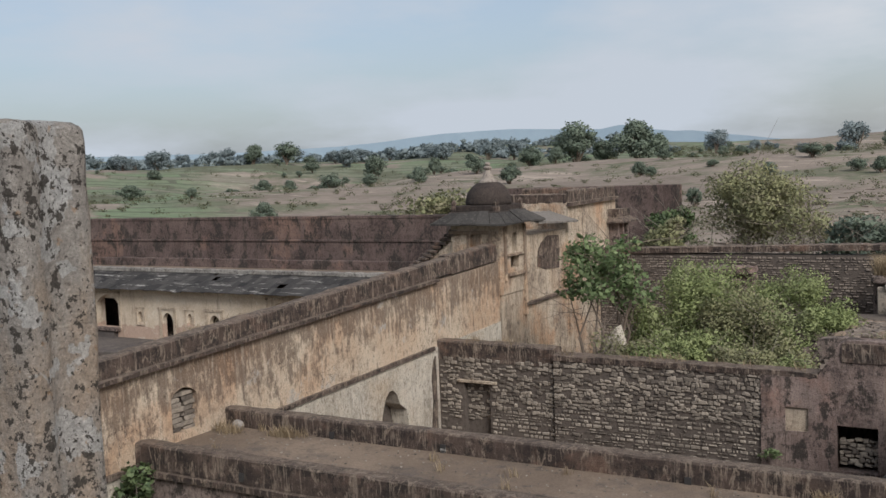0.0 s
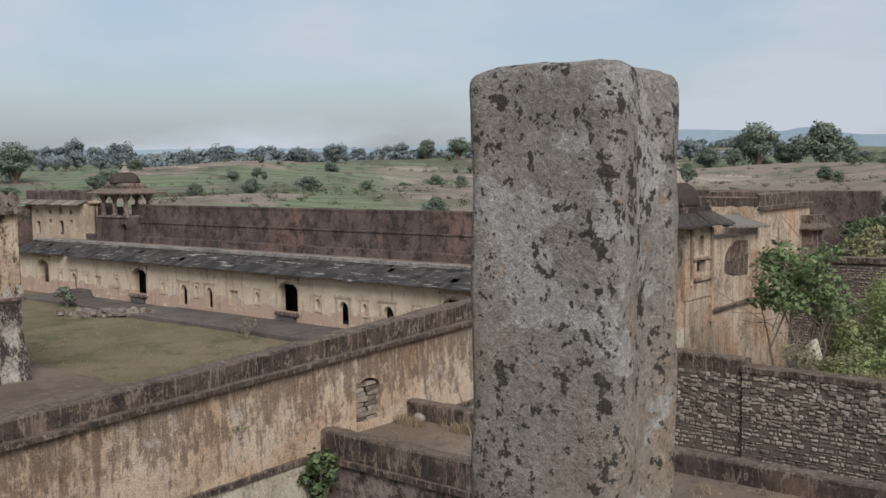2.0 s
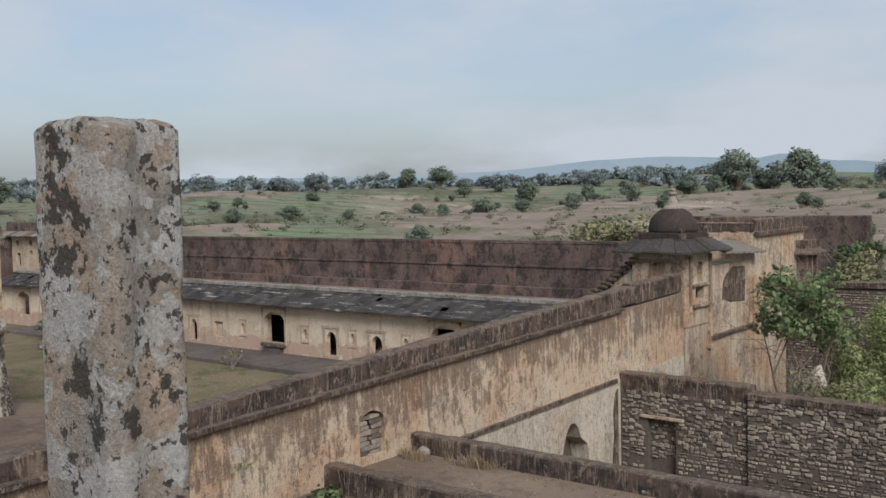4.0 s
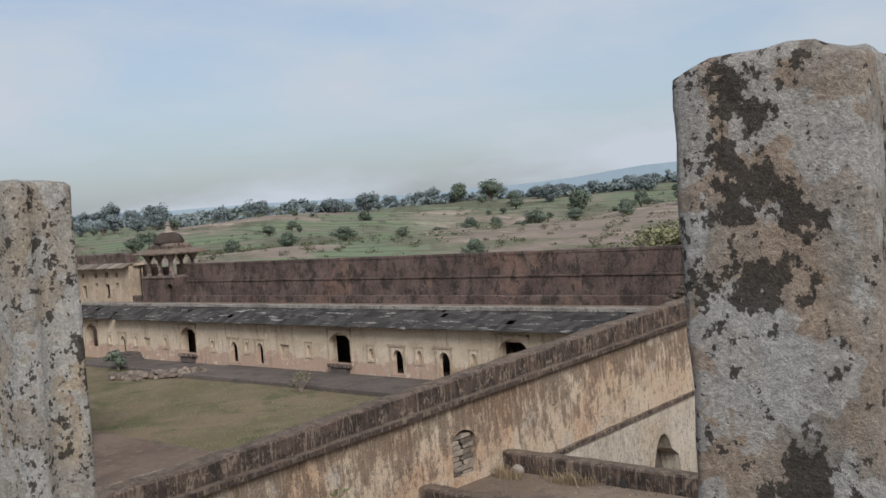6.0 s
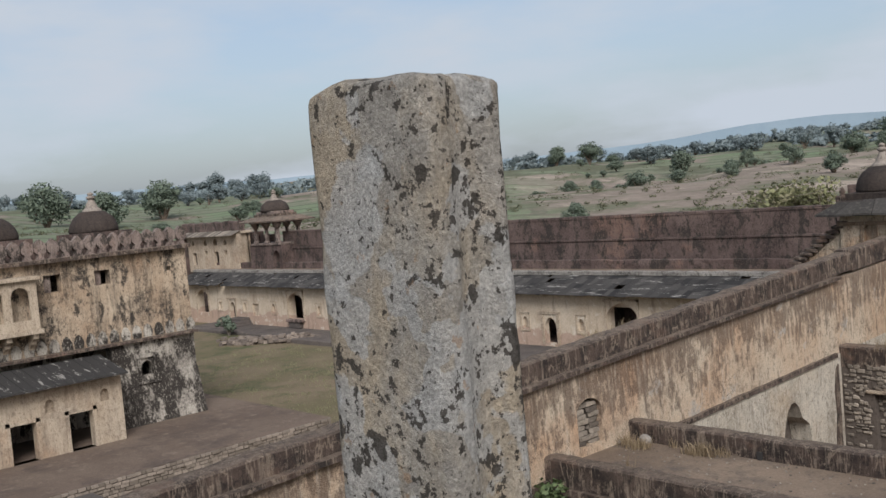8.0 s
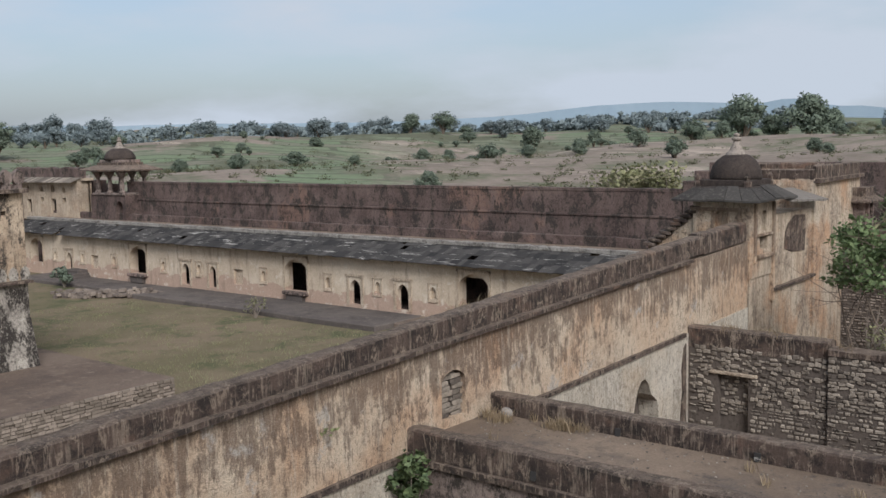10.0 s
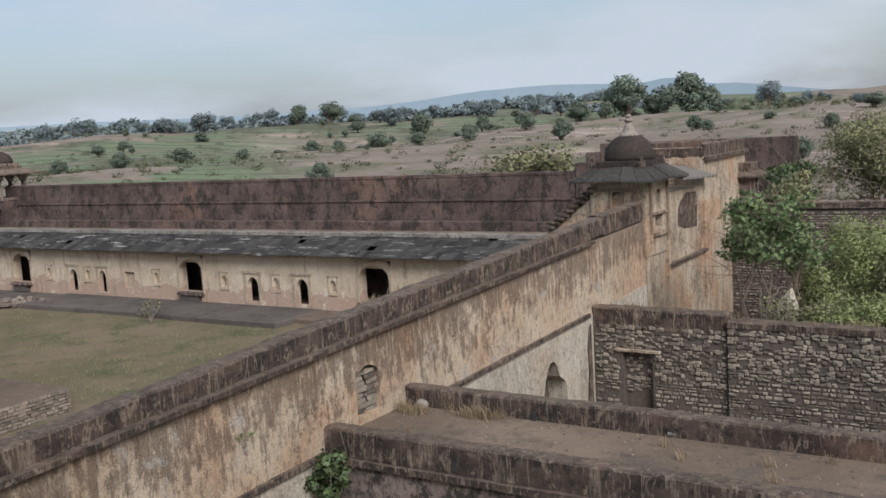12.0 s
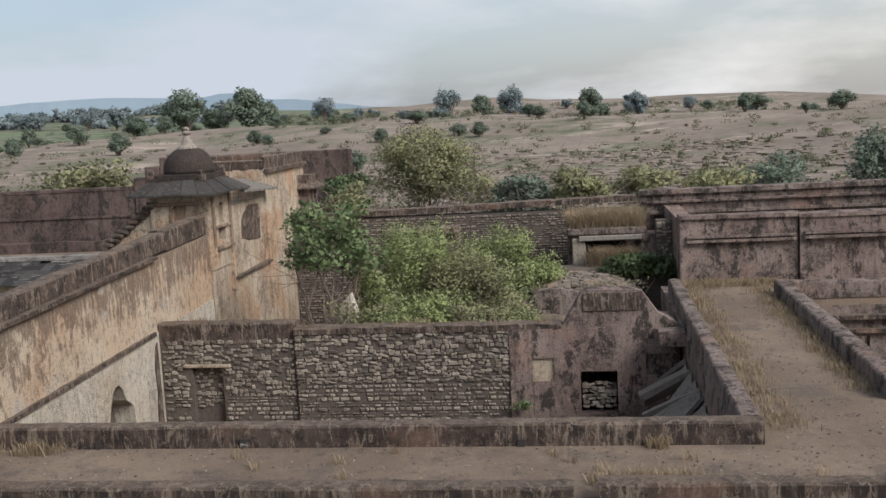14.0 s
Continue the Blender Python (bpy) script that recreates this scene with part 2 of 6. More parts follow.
M_LONG = long_plaster()
def coping_mat():
    """Soot-dark lime coping: pale rain runs down its faces, dust and dead growth on top."""
    n = Nodes("blackened_lime_coping")
    col = n.mix(n.span(n.noise(1.1, 7, 0.7), 0.4, 0.6), (0.054, 0.040, 0.035), (0.115, 0.081, 0.065))
    col = n.mix(n.span(n.noise(2.4, 8, 0.75, shift=(4, 1, 2)), 0.50, 0.58, 0, 0.85), col, (0.034, 0.028, 0.025))
    some = n.span(n.noise(0.8, 5, 0.6, shift=(8, 2, 2)), 0.36, 0.54)
    for scale, cut, off in ((6.5, 0.545, 3), (13, 0.565, 9)):
        run = n.span(n.noise(scale, 5, 0.7, stretch=(1, 1, 0.10), shift=(off, 7, 1)), cut, cut + 0.07, 0, 0.6)
        col = n.mix(n.math("MULTIPLY", run, some), col, (0.33, 0.26, 0.20))
    drip = n.noise(2.6, 5, 0.62, stretch=(1, 1, 0.3), shift=(3, 7, 1), distort=0.5)
    line = n.math("ABSOLUTE", n.math("SUBTRACT", drip, 0.5), 0)
    col = n.mix(n.math("MULTIPLY", n.span(line, 0.026, 0.006, 0, 0.7), n.span(n.noise(3.2, 6, 0.7, shift=(8, 2, 2)), 0.44, 0.54)), col, (0.34, 0.265, 0.20))
    col = n.mix(n.span(n.noise(5, 8, 0.78, shift=(1, 5, 5)), 0.57, 0.62, 0, 0.5), col, (0.25, 0.19, 0.15))
    col = n.mix(n.span(n.noise(0.7, 6, 0.65, shift=(2, 2, 9)), 0.58, 0.66, 0, 0.5), col, (0.22, 0.13, 0.09))
    up = n.t.nodes.new("ShaderNodeSeparateXYZ")
    n.link(n.geo.outputs["Normal"], up.inputs[0])
    dust = n.math("MULTIPLY", n.span(up.outputs[2], 0.6, 0.9), n.span(n.noise(3.2, 7, 0.72, shift=(6, 3, 1)), 0.38, 0.64, 0.15, 0.7))
    col = n.mix(dust, col, (0.235, 0.18, 0.138))
    fine = n.noise(28, 7, 0.8)
    return n.done(n.vary(col, fine, 0.85), n.math("ADD", fine, n.noise(4, 8, 0.75)), 1.0, 0.06)


M_COPE = coping_mat()
M_DOME = plaster("dark_brown_dome_plaster", (0.05, 0.038, 0.033), (0.078, 0.06, 0.051), (0.062, 0.043, 0.035), (0.03, 0.025, 0.023), 0.4, 0.6, 0.5, 0.6)
M_WHITE = plaster("whitewashed_plaster", (0.53, 0.465, 0.375), (0.63, 0.57, 0.48), (0.47, 0.36, 0.25), (0.17, 0.135, 0.105), 0.4, 0.5, 0.35)
M_DARK = plaster("blackened_plaster", (0.185, 0.136, 0.118), (0.32, 0.252, 0.218), (0.28, 0.172, 0.134), (0.05, 0.041, 0.037), 0.4, 0.85, 0.9, 0.9, (0.55, 0.68), 0.515)
M_PINK = plaster("faded_red_plaster", (0.205, 0.142, 0.122), (0.33, 0.252, 0.216), (0.36, 0.215, 0.165), (0.052, 0.041, 0.037), 0.4, 0.9, 0.9, 0.9, (0.54, 0.66), 0.52)
M_REAR = plaster("sooty_red_wall_plaster", (0.095, 0.064, 0.057), (0.185, 0.132, 0.114), (0.225, 0.138, 0.105), (0.034, 0.026, 0.024), 0.25, 0.95, 0.9, 1.7, (0.58, 0.64), 0.515)
M_ORANGE = plaster("orange_ochre_plaster", (0.49, 0.37, 0.26), (0.57, 0.475, 0.365), (0.50, 0.30, 0.175), (0.13, 0.095, 0.074), 0.55, 0.8, 0.7, 1.0, (0.52, 0.62))
M_TAN = plaster("pale_tan_plaster", (0.46, 0.36, 0.26), (0.54, 0.445, 0.34), (0.44, 0.30, 0.20), (0.17, 0.125, 0.095), 0.4, 0.5, 0.3)
M_PALACE = plaster("stained_palace_plaster", (0.40, 0.285, 0.19), (0.54, 0.43, 0.315), (0.32, 0.19, 0.115), (0.05, 0.042, 0.036), 0.7, 1.0, 0.95, 1.6, soot_at=0.54)
M_BLACKPAL = plaster("blackened_palace_foot", (0.36, 0.32, 0.275), (0.54, 0.49, 0.42), (0.20, 0.165, 0.14), (0.05, 0.043, 0.038), 0.4, 0.8, 1.0, 2.6, soot_at=0.47)
M_FLASH = plaster("pale_grey_roof_mortar", (0.25, 0.23, 0.205), (0.36, 0.335, 0.30), (0.22, 0.18, 0.15), (0.07, 0.06, 0.055), 0.3, 0.9, 0.7, 0.8)
M_SLAB = stone_mat("dark_roof_slab", (0.034, 0.031, 0.029), (0.078, 0.071, 0.064), (0.14, 0.125, 0.11), "object", 0.5)
M_FINIAL = stone_mat("pale_finial_stone", (0.22, 0.185, 0.155), (0.27, 0.23, 0.195), (0.06, 0.05, 0.045), "island", 0.85)
M_STONE = stone_mat("rubble_stone", (0.10, 0.082, 0.068), (0.36, 0.305, 0.245), (0.05, 0.042, 0.036), "object", 0.8)
M_STONES = stone_mat("rubble_stone_far", (0.10, 0.082, 0.068), (0.34, 0.29, 0.235), (0.05, 0.042, 0.036), "island", 0.8)
M_STONED = stone_mat("dark_stone", (0.13, 0.105, 0.09), (0.30, 0.245, 0.20), (0.07, 0.056, 0.048), "island")
M_MORTAR = stone_mat("mud_mortar", (0.10, 0.081, 0.068), (0.13, 0.105, 0.088), (0.045, 0.038, 0.033), "island", 0.85)
M_POST_SPECKLED = post_mat("speckled_grey_sandstone", (0.25, 0.223, 0.197), (0.385, 0.352, 0.315), (0.375, 0.278, 0.195), 0.45, 0.15, ((32, 0.625, 1), (55, 0.625, 0.8), (95, 0.63, 1)), 0.40)
M_POST_BLOTCHED = post_mat("blotched_grey_sandstone", (0.235, 0.215, 0.19), (0.36, 0.335, 0.30), (0.40, 0.295, 0.21), 0.75, 1.1, ((11, 0.615, 0.8), (26, 0.625, 1), (60, 0.63, 1)), 0.42)
M_POST_OCHRE = post_mat("ochre_grey_sandstone", (0.30, 0.275, 0.24), (0.42, 0.39, 0.345), (0.45, 0.36, 0.245), 1.1, 0.5, ((15, 0.645, 0.9), (36, 0.62, 1), (75, 0.625, 1)), 0.40)
M_OUTCROP = stone_mat("weathered_outcrop", (0.15, 0.122, 0.098), (0.30, 0.245, 0.20), (0.08, 0.067, 0.056), "island", 0.5)
M_GREY = stone_mat("grey_slab_stone", (0.13, 0.115, 0.10), (0.28, 0.25, 0.22), (0.07, 0.06, 0.054), "island", 0.7)


def arcade_mat():
    n = Nodes("cream_arcade_plaster")
    col = n.mix(n.span(n.noise(0.35, 6, 0.65), 0.38, 0.62), (0.47, 0.375, 0.275), (0.57, 0.475, 0.365))
    col = n.mix(n.span(n.noise(0.5, 6, 0.6, shift=(3, 1, 7)), 0.58, 0.68, 0, 0.7), col, (0.40, 0.305, 0.22))
    edge = n.math("ADD", n.axis(2), n.math("MULTIPLY", n.noise(0.55, 6, 0.65, shift=(1, 2, 3)), -2.6))
    col = n.mix(n.span(edge, -0.38, -0.46, 0, 0.85), col, (0.40, 0.275, 0.21))
    col = n.mix(n.span(n.noise(1.6, 6, 0.7, stretch=(1, 1, 0.2)), 0.54, 0.68, 0, 0.6), col, (0.22, 0.16, 0.12))
    col = n.mix(n.span(n.noise(1.2, 8, 0.75, shift=(4, 6, 2)), 0.57, 0.62, 0, 0.75), col, (0.62, 0.55, 0.45))
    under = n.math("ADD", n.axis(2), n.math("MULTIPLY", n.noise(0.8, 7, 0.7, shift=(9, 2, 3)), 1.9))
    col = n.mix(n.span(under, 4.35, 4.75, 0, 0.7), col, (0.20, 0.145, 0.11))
    fine = n.noise(9, 7, 0.78)
    return n.done(n.vary(col, fine, 0.5), fine, 0.7, 0.04)


def slate_mat():
    n = Nodes("black_slate", 0.95, 0.1)
    col = n.mix(n.geo.outputs["Random Per Island"], (0.030, 0.029, 0.029), (0.075, 0.069, 0.065))
    col = n.mix(n.span(n.noise(1.1, 8, 0.75, stretch=(0.4, 2.6, 2.6)), 0.58, 0.62, 0, 0.85), col, (0.33, 0.31, 0.285))
    fine = n.noise(8, 6, 0.7)
    return n.done(n.vary(col, fine, 0.3), fine, 0.5, 0.03)


def ground_mat(name, a, b, c, d, s=1.0):
    n = Nodes(name, 1.0, 0.1)
    col = n.mix(n.span(n.noise(0.25 * s, 6, 0.65), 0.4, 0.6), a, b)
    col = n.mix(n.span(n.noise(0.6 * s, 7, 0.7, shift=(4, 8, 0)), 0.5, 0.64), col, c)
    col = n.mix(n.span(n.noise(2.6 * s, 7, 0.75, shift=(1, 3, 0)), 0.55, 0.68, 0, 0.8), col, d)
    fine = n.noise(25 * s, 5, 0.75)
    return n.done(n.vary(col, fine, 0.6), fine, 0.9, 0.04)


M_ARC = arcade_mat()
M_SLATE = slate_mat()
M_EARTH = ground_mat("trodden_earth_roof", (0.178, 0.132, 0.098), (0.25, 0.187, 0.138), (0.14, 0.112, 0.093), (0.095, 0.08, 0.069))
M_LAWN = ground_mat("thin_dry_lawn", (0.138, 0.118, 0.068), (0.19, 0.146, 0.097), (0.088, 0.094, 0.048), (0.155, 0.115, 0.081), 0.6)
M_PAVE = ground_mat("dark_worn_paving", (0.10, 0.085, 0.078), (0.14, 0.118, 0.105), (0.08, 0.07, 0.064), (0.19, 0.155, 0.13), 0.7)
M_PLINTH = ground_mat("brown_earth_paving", (0.135, 0.099, 0.078), (0.175, 0.132, 0.103), (0.105, 0.081, 0.068), (0.225, 0.176, 0.139), 0.6)


def terrain_mat():
    """Fields to the west, stony scrub to the east."""
    n = Nodes("fields_and_scrub", 1.0, 0.05)
    x, y = n.axis(0), n.axis(1)
    wander = n.math("SUBTRACT", n.noise(0.012, 5, 0.65), 0.5)
    bearing = n.math("ADD", n.math("DIVIDE", x, n.math("MAXIMUM", y, 1.0)), n.math("MULTIPLY", wander, 0.5))
    reach = n.math("ADD", n.math("SQRT", n.math("ADD", n.math("MULTIPLY", x, x), n.math("MULTIPLY", y, y)), 0), n.math("MULTIPLY", wander, 170))
    west = n.span(bearing, -0.22, -0.27)
    # the bare rocky common lies between the orchard fields and the fort
    common = n.math("MULTIPLY", n.span(bearing, -1.0, -0.9), n.span(n.math("ADD", reach, n.math("MULTIPLY", bearing, 190)), 335, 315))
    west = n.math("MULTIPLY", west, n.math("SUBTRACT", 1.0, common))
    brown = n.mix(n.span(n.noise(0.02, 7, 0.7), 0.4, 0.62), (0.19, 0.155, 0.128), (0.26, 0.213, 0.175))
    rock = n.span(n.noise(0.06, 8, 0.75, stretch=(0.32, 1, 1), shift=(9, 1, 0)), 0.56, 0.60, 0, 0.9)
    brown = n.mix(rock, brown, (0.36, 0.30, 0.245))
    brown = n.mix(n.span(n.noise(0.035, 7, 0.7, shift=(3, 3, 0)), 0.5, 0.6, 0, 0.85), brown, (0.115, 0.125, 0.078))
    cell = n.t.nodes.new("ShaderNodeTexBrick")
    cell.inputs["Scale"].default_value, cell.inputs["Mortar Size"].default_value = 0.03, 0.045
    cell.inputs["Brick Width"].default_value, cell.inputs["Row Height"].default_value = 2.6, 0.42
    cell.inputs["Color1"].default_value, cell.inputs["Color2"].default_value = (0.15, 0.20, 0.115, 1), (0.17, 0.165, 0.125, 1)
    cell.inputs["Mortar"].default_value = (0.11, 0.118, 0.082, 1)
    turn = n.t.nodes.new("ShaderNodeMapping")
    turn.inputs["Rotation"].default_value = (0, 0, -0.62)
    wob = n.t.nodes.new("ShaderNodeVectorMath")
    wob.operation = "ADD"
    nz = n.t.nodes.new("ShaderNodeTexNoise")
    nz.inputs["Scale"].default_value = 0.012
    amp = n.t.nodes.new("ShaderNodeVectorMath")
    amp.operation = "SCALE"
    amp.inputs["Scale"].default_value = 45
    n.link(n.geo.outputs["Position"], nz.inputs["Vector"])
    n.link(nz.outputs["Color"], amp.inputs[0])
    n.link(n.geo.outputs["Position"], wob.inputs[0])
    n.link(amp.outputs[0], wob.inputs[1])
    n.link(wob.outputs[0], turn.inputs["Vector"])
    n.link(turn.outputs["Vector"], cell.inputs["Vector"])
    green = n.mix(n.span(n.noise(0.016, 6, 0.65, shift=(5, 2, 0)), 0.53, 0.59), cell.outputs["Color"], (0.115, 0.118, 0.08))
    green = n.mix(n.span(n.noise(0.011, 6, 0.65, shift=(1, 7, 0)), 0.56, 0.60), green, brown)
    col = n.mix(west, brown, green)
    fine = n.noise(0.35, 6, 0.75)
    return n.done(n.vary(col, fine, 0.45), fine, 0.6, 0.4)


M_LAND = terrain_mat()
M_LEAF = leaf_mat("bright_green_leaf", (0.13, 0.19, 0.085), (0.23, 0.295, 0.135), (0.18, 0.225, 0.105), 0.6)
M_BUSH = leaf_mat("mixed_green_scrub", (0.24, 0.285, 0.13), (0.37, 0.41, 0.19), (0.27, 0.29, 0.155), 0.8)
M_OLIVE = leaf_mat("olive_shrub_leaf", (0.25, 0.26, 0.145), (0.35, 0.34, 0.19), (0.28, 0.255, 0.17), 0.8)
# both leaf colours are lifted for distance haze, the woods also towards blue
M_FARLEAF = leaf_mat("hazed_green_leaf", (0.175, 0.215, 0.165), (0.22, 0.26, 0.195), (0.195, 0.235, 0.195), 1.0)
M_WOODS = leaf_mat("hazed_blue_green_woods", (0.24, 0.285, 0.295), (0.27, 0.315, 0.315), (0.255, 0.30, 0.315), 1.0)
M_SCRUB = leaf_mat("dry_grey_green_scrub", (0.13, 0.14, 0.088), (0.18, 0.185, 0.115), (0.16, 0.148, 0.10), 1.0)
M_DARKLEAF = leaf_mat("dark_creeper_leaf", (0.085, 0.125, 0.06), (0.165, 0.215, 0.095), (0.11, 0.14, 0.075))
M_GRASS = leaf_mat("dry_straw_grass", (0.26, 0.20, 0.13), (0.38, 0.30, 0.20), (0.23, 0.175, 0.12), 0.9)
M_BARK = stone_mat("grey_bark", (0.16, 0.12, 0.09), (0.20, 0.16, 0.13), (0.07, 0.055, 0.045), "island")
M_TWIG = stone_mat("bare_twig", (0.22, 0.18, 0.145), (0.27, 0.23, 0.19), (0.12, 0.1, 0.085), "island", 0.2)


# ---- mesh helpers ----
def part(name, bm, material, parent=None, label=""):
    me = bpy.data.meshes.new(name)
    if isinstance(bm, tuple):
        me.from_pydata(bm[0], [], bm[1])
        if len(bm) == 3:
            me.polygons.foreach_set("use_smooth", [True] * len(me.polygons))
            me.normals_split_custom_set_from_vertices(bm[2].tolist())
    else:
        bmesh.ops.recalc_face_normals(bm, faces=bm.faces)
        bm.to_mesh(me)
        bm.free()
    me.materials.append(material)
    ob = new(name, me)
    ob.parent = parent
    return tagged(ob, label)


def setting(name, bm, material, label, category):
    return tagged(part(name, bm, material), label, category, kind="structure")


def thing(name, label, category, group="", kind="", at=(0, 0, 0)):
    ob = new(name)
    ob.location = at
    return tagged(ob, label, category, group, kind)


def hexa(bm, p):
    """Eight corners: four below, four above, each round the same way."""
    v = [bm.verts.new(c) for c in p]
    for f in ((3, 2, 1, 0), (4, 5, 6, 7), (0, 1, 5, 4), (1, 2, 6, 5), (2, 3, 7, 6), (3, 0, 4, 7)):
        bm.faces.new([v[i] for i in f])


def box(bm, x0, x1, y0, y1, z0, z1):
    hexa(bm, [(x, y, z) for z in (z0, z1) for x, y in ((x0, y0), (x1, y0), (x1, y1), (x0, y1))])


def boxes(*rows):
    bm = bmesh.new()
    for r in rows:
        box(bm, *r)
    return bm


def rounded(bm, w=0.02, seg=1):
    bmesh.ops.bevel(bm, geom=list(bm.edges), offset=w, segments=seg, affect="EDGES", clamp_overlap=True)
    return bm


def worn(bm, amp=0.02, size=3.0):
    for v in bm.verts:
        v.co += noise.noise_vector(v.co * size) * amp
    return bm


def bar(bm, a, b, width, height, n=40, amp=0.02, lip=0.0, size=2.5):
    """A masonry course from a to b (foot centres), with worn, uneven edges."""
    a, b = Vector(a), Vector(b)
    d = (b - a).normalized()
    s = Vector((d.y, -d.x, 0)).normalized()
    prof = [(-0.5, 0), (-0.5 - lip, 0.5), (-0.5, 0.93), (-0.40, 1), (0, 1.03), (0.40, 1), (0.5, 0.93), (0.5 + lip, 0.5), (0.5, 0)]
    rings = []
    for i in range(n + 1):
        p = a.lerp(b, i / n)
        ring = []
        for u, w in prof:
            c = p + s * (u * width) + Vector((0, 0, w * height))
            k = noise.noise_vector(c * size) * amp + noise.noise_vector(c * size * 4) * amp * 0.5
            ring.append(bm.verts.new(c + (k if w > 0 else Vector())))
        rings.append(ring)
    for r, q in zip(rings, rings[1:]):
        for i in range(len(prof) - 1):
            bm.faces.new((r[i], q[i], q[i + 1], r[i + 1]))
    bm.faces.new(rings[0])
    bm.faces.new(rings[-1][::-1])
    return bm


def prism(bm, outline, f, d0, d1):
    """An outline of (u, z), thick from d0 to d1, placed by f(u, d, z)."""
    lo, hi = [bm.verts.new(f(u, d0, z)) for u, z in outline], [bm.verts.new(f(u, d1, z)) for u, z in outline]
    bm.faces.new(lo)
    bm.faces.new(hi[::-1])
    for i in range(len(outline)):
        j = (i + 1) % len(outline)
        bm.faces.new((lo[i], lo[j], hi[j], hi[i]))


def arch_line(u0, u1, z0, z1, n=7, cusps=0):
    """Half of a pointed arch, from its springing to its point."""
    m, out = (u0 + u1) / 2, []
    for i in range(n + 1):
        a = i / n
        out.append((u0 + (m - u0) * (1 - math.cos(a * math.pi / 2)) ** 0.9, z0 + (z1 - z0) * (math.sin(a * math.pi / 2) * 0.82 + 0.18 * a)))
    return out


def pierced(bm, f, u0, u1, z0, z1, d0, d1, holes):
    """A wall along u with openings (ua, ub, za, zb, rise): rise is the height of the pointed arch in the opening's top."""
    us = sorted({u0, u1, *[h[0] for h in holes], *[h[1] for h in holes]})
    for a, b in zip(us, us[1:]):
        zs = sorted([(h[2], h[3]) for h in holes if h[0] <= a + 1e-6 and h[1] >= b - 1e-6])
        z = z0
        for za, zb in zs + [(z1, z1)]:
            if za > z + 1e-6:
                hexa(bm, [f(*p) for p in ((a, d0, z), (b, d0, z), (b, d1, z), (a, d1, z), (a, d0, za), (b, d0, za), (b, d1, za), (a, d1, za))])
            z = zb
    for ua, ub, za, zb, rise in holes:
        if rise:
            left = arch_line(ua, ub, zb - rise, zb)
            prism(bm, left + [(ua, zb)], f, d0, d1)
            right = [(ua + ub - u, z) for u, z in left]
            prism(bm, right + [(ub, zb)], f, d0, d1)
    bmesh.ops.remove_doubles(bm, verts=bm.verts, dist=0.0005)
    return bm


def tube(bm, pts, radii, n=6):
    rings = []
    for i, p in enumerate(pts):
        p = Vector(p)
        d = (Vector(pts[min(i + 1, len(pts) - 1)]) - Vector(pts[max(i - 1, 0)])).normalized()
        u = d.orthogonal().normalized()
        w = d.cross(u)
        rings.append([bm.verts.new(p + (u * math.cos(a) + w * math.sin(a)) * radii[i]) for a in [2 * math.pi * k / n for k in range(n)]])
    for r, q in zip(rings, rings[1:]):
        for k in range(n):
            bm.faces.new((r[k], r[(k + 1) % n], q[(k + 1) % n], q[k]))
    bm.faces.new(rings[0][::-1])
    bm.faces.new(rings[-1])


def lathe(bm, c, prof, n=24, ribs=0.0):
    """Turned shape round the upright through c; prof rows are radius, height."""
    rings = []
    for r, z in prof:
        rings.append([bm.verts.new((c[0] + r * (1 + ribs * (k % 2)) * math.cos(2 * math.pi * k / n), c[1] + r * (1 + ribs * (k % 2)) * math.sin(2 * math.pi * k / n), c[2] + z)) for k in range(n)])
    for r, q in zip(rings, rings[1:]):
        for k in range(n):
            bm.faces.new((r[k], r[(k + 1) % n], q[(k + 1) % n], q[k]))
    bm.faces.new(rings[0][::-1])
    bm.faces.new(rings[-1])


def along_x(y):
    return lambda u, d, z: (u, y + d, z)


def along_y(x):
    return lambda u, d, z: (x + d, u, z)

# ---- the large structure ----
# Land: one sheet to the horizon, level under the fort and rising to a low crest.
def land_height(x, y):
    r = math.hypot(x + 20, y - 20)
    az = math.atan2(x, y)
    rise = 0.035 * max(r - 55, 0)
    if r > 620:
        rise = 0.035 * 565 + 9 * math.sin(min((r - 620) / 700, 1.57)) - 0.012 * (r - 620)
    east = min(max((az - 0.05) / 0.5, 0), 1)
    rise += east * 3.5 * math.sin(min(r / 200, math.pi)) if r > 55 else 0
    if az > 0.32 and r > 250:
        rise -= (az - 0.32) * 40 * min((r - 250) / 300, 1)
    # the crest falls away towards the east
    rise -= 9 * min(max((az + 0.1) / 0.35, 0), 1.3) * min(max((r - 140) / 240, 0), 1) if y > 0 else 0
    bumps = noise.fractal(Vector((x * 0.006, y * 0.006, 0)), 1.0, 2.0, 4) * 7 * min(max((r - 75) / 200, 0), 1)
    return -0.62 - 0.85 * (1 - min(max((r - 62) / 20, 0), 1)) + rise + bumps


rings = [0, 20, 40, 55, 62, 70, 80, 92, 105, 120, 137, 155, 175, 195, 220, 245, 275, 305, 340, 380, 420, 465, 510, 560, 610, 665, 730, 810, 900, 1050, 1300, 1700, 2300, 3000]
verts, faces, seg = [], [], 220
for r in rings:
    for k in range(seg):
        x, y = -20 + r * math.sin(2 * math.pi * k / seg), 20 + r * math.cos(2 * math.pi * k / seg)
        verts.append((x, y, land_height(x, y)))
for i in range(len(rings) - 1):
    for k in range(seg):
        a, b = i * seg + k, i * seg + (k + 1) % seg
        faces.append((a, b, b + seg, a + seg))
ground = setting("ground", (verts, faces), M_LAND, "open country of dry fields and stony scrub", "ground")
for p in ground.data.polygons:
    p.use_smooth = True

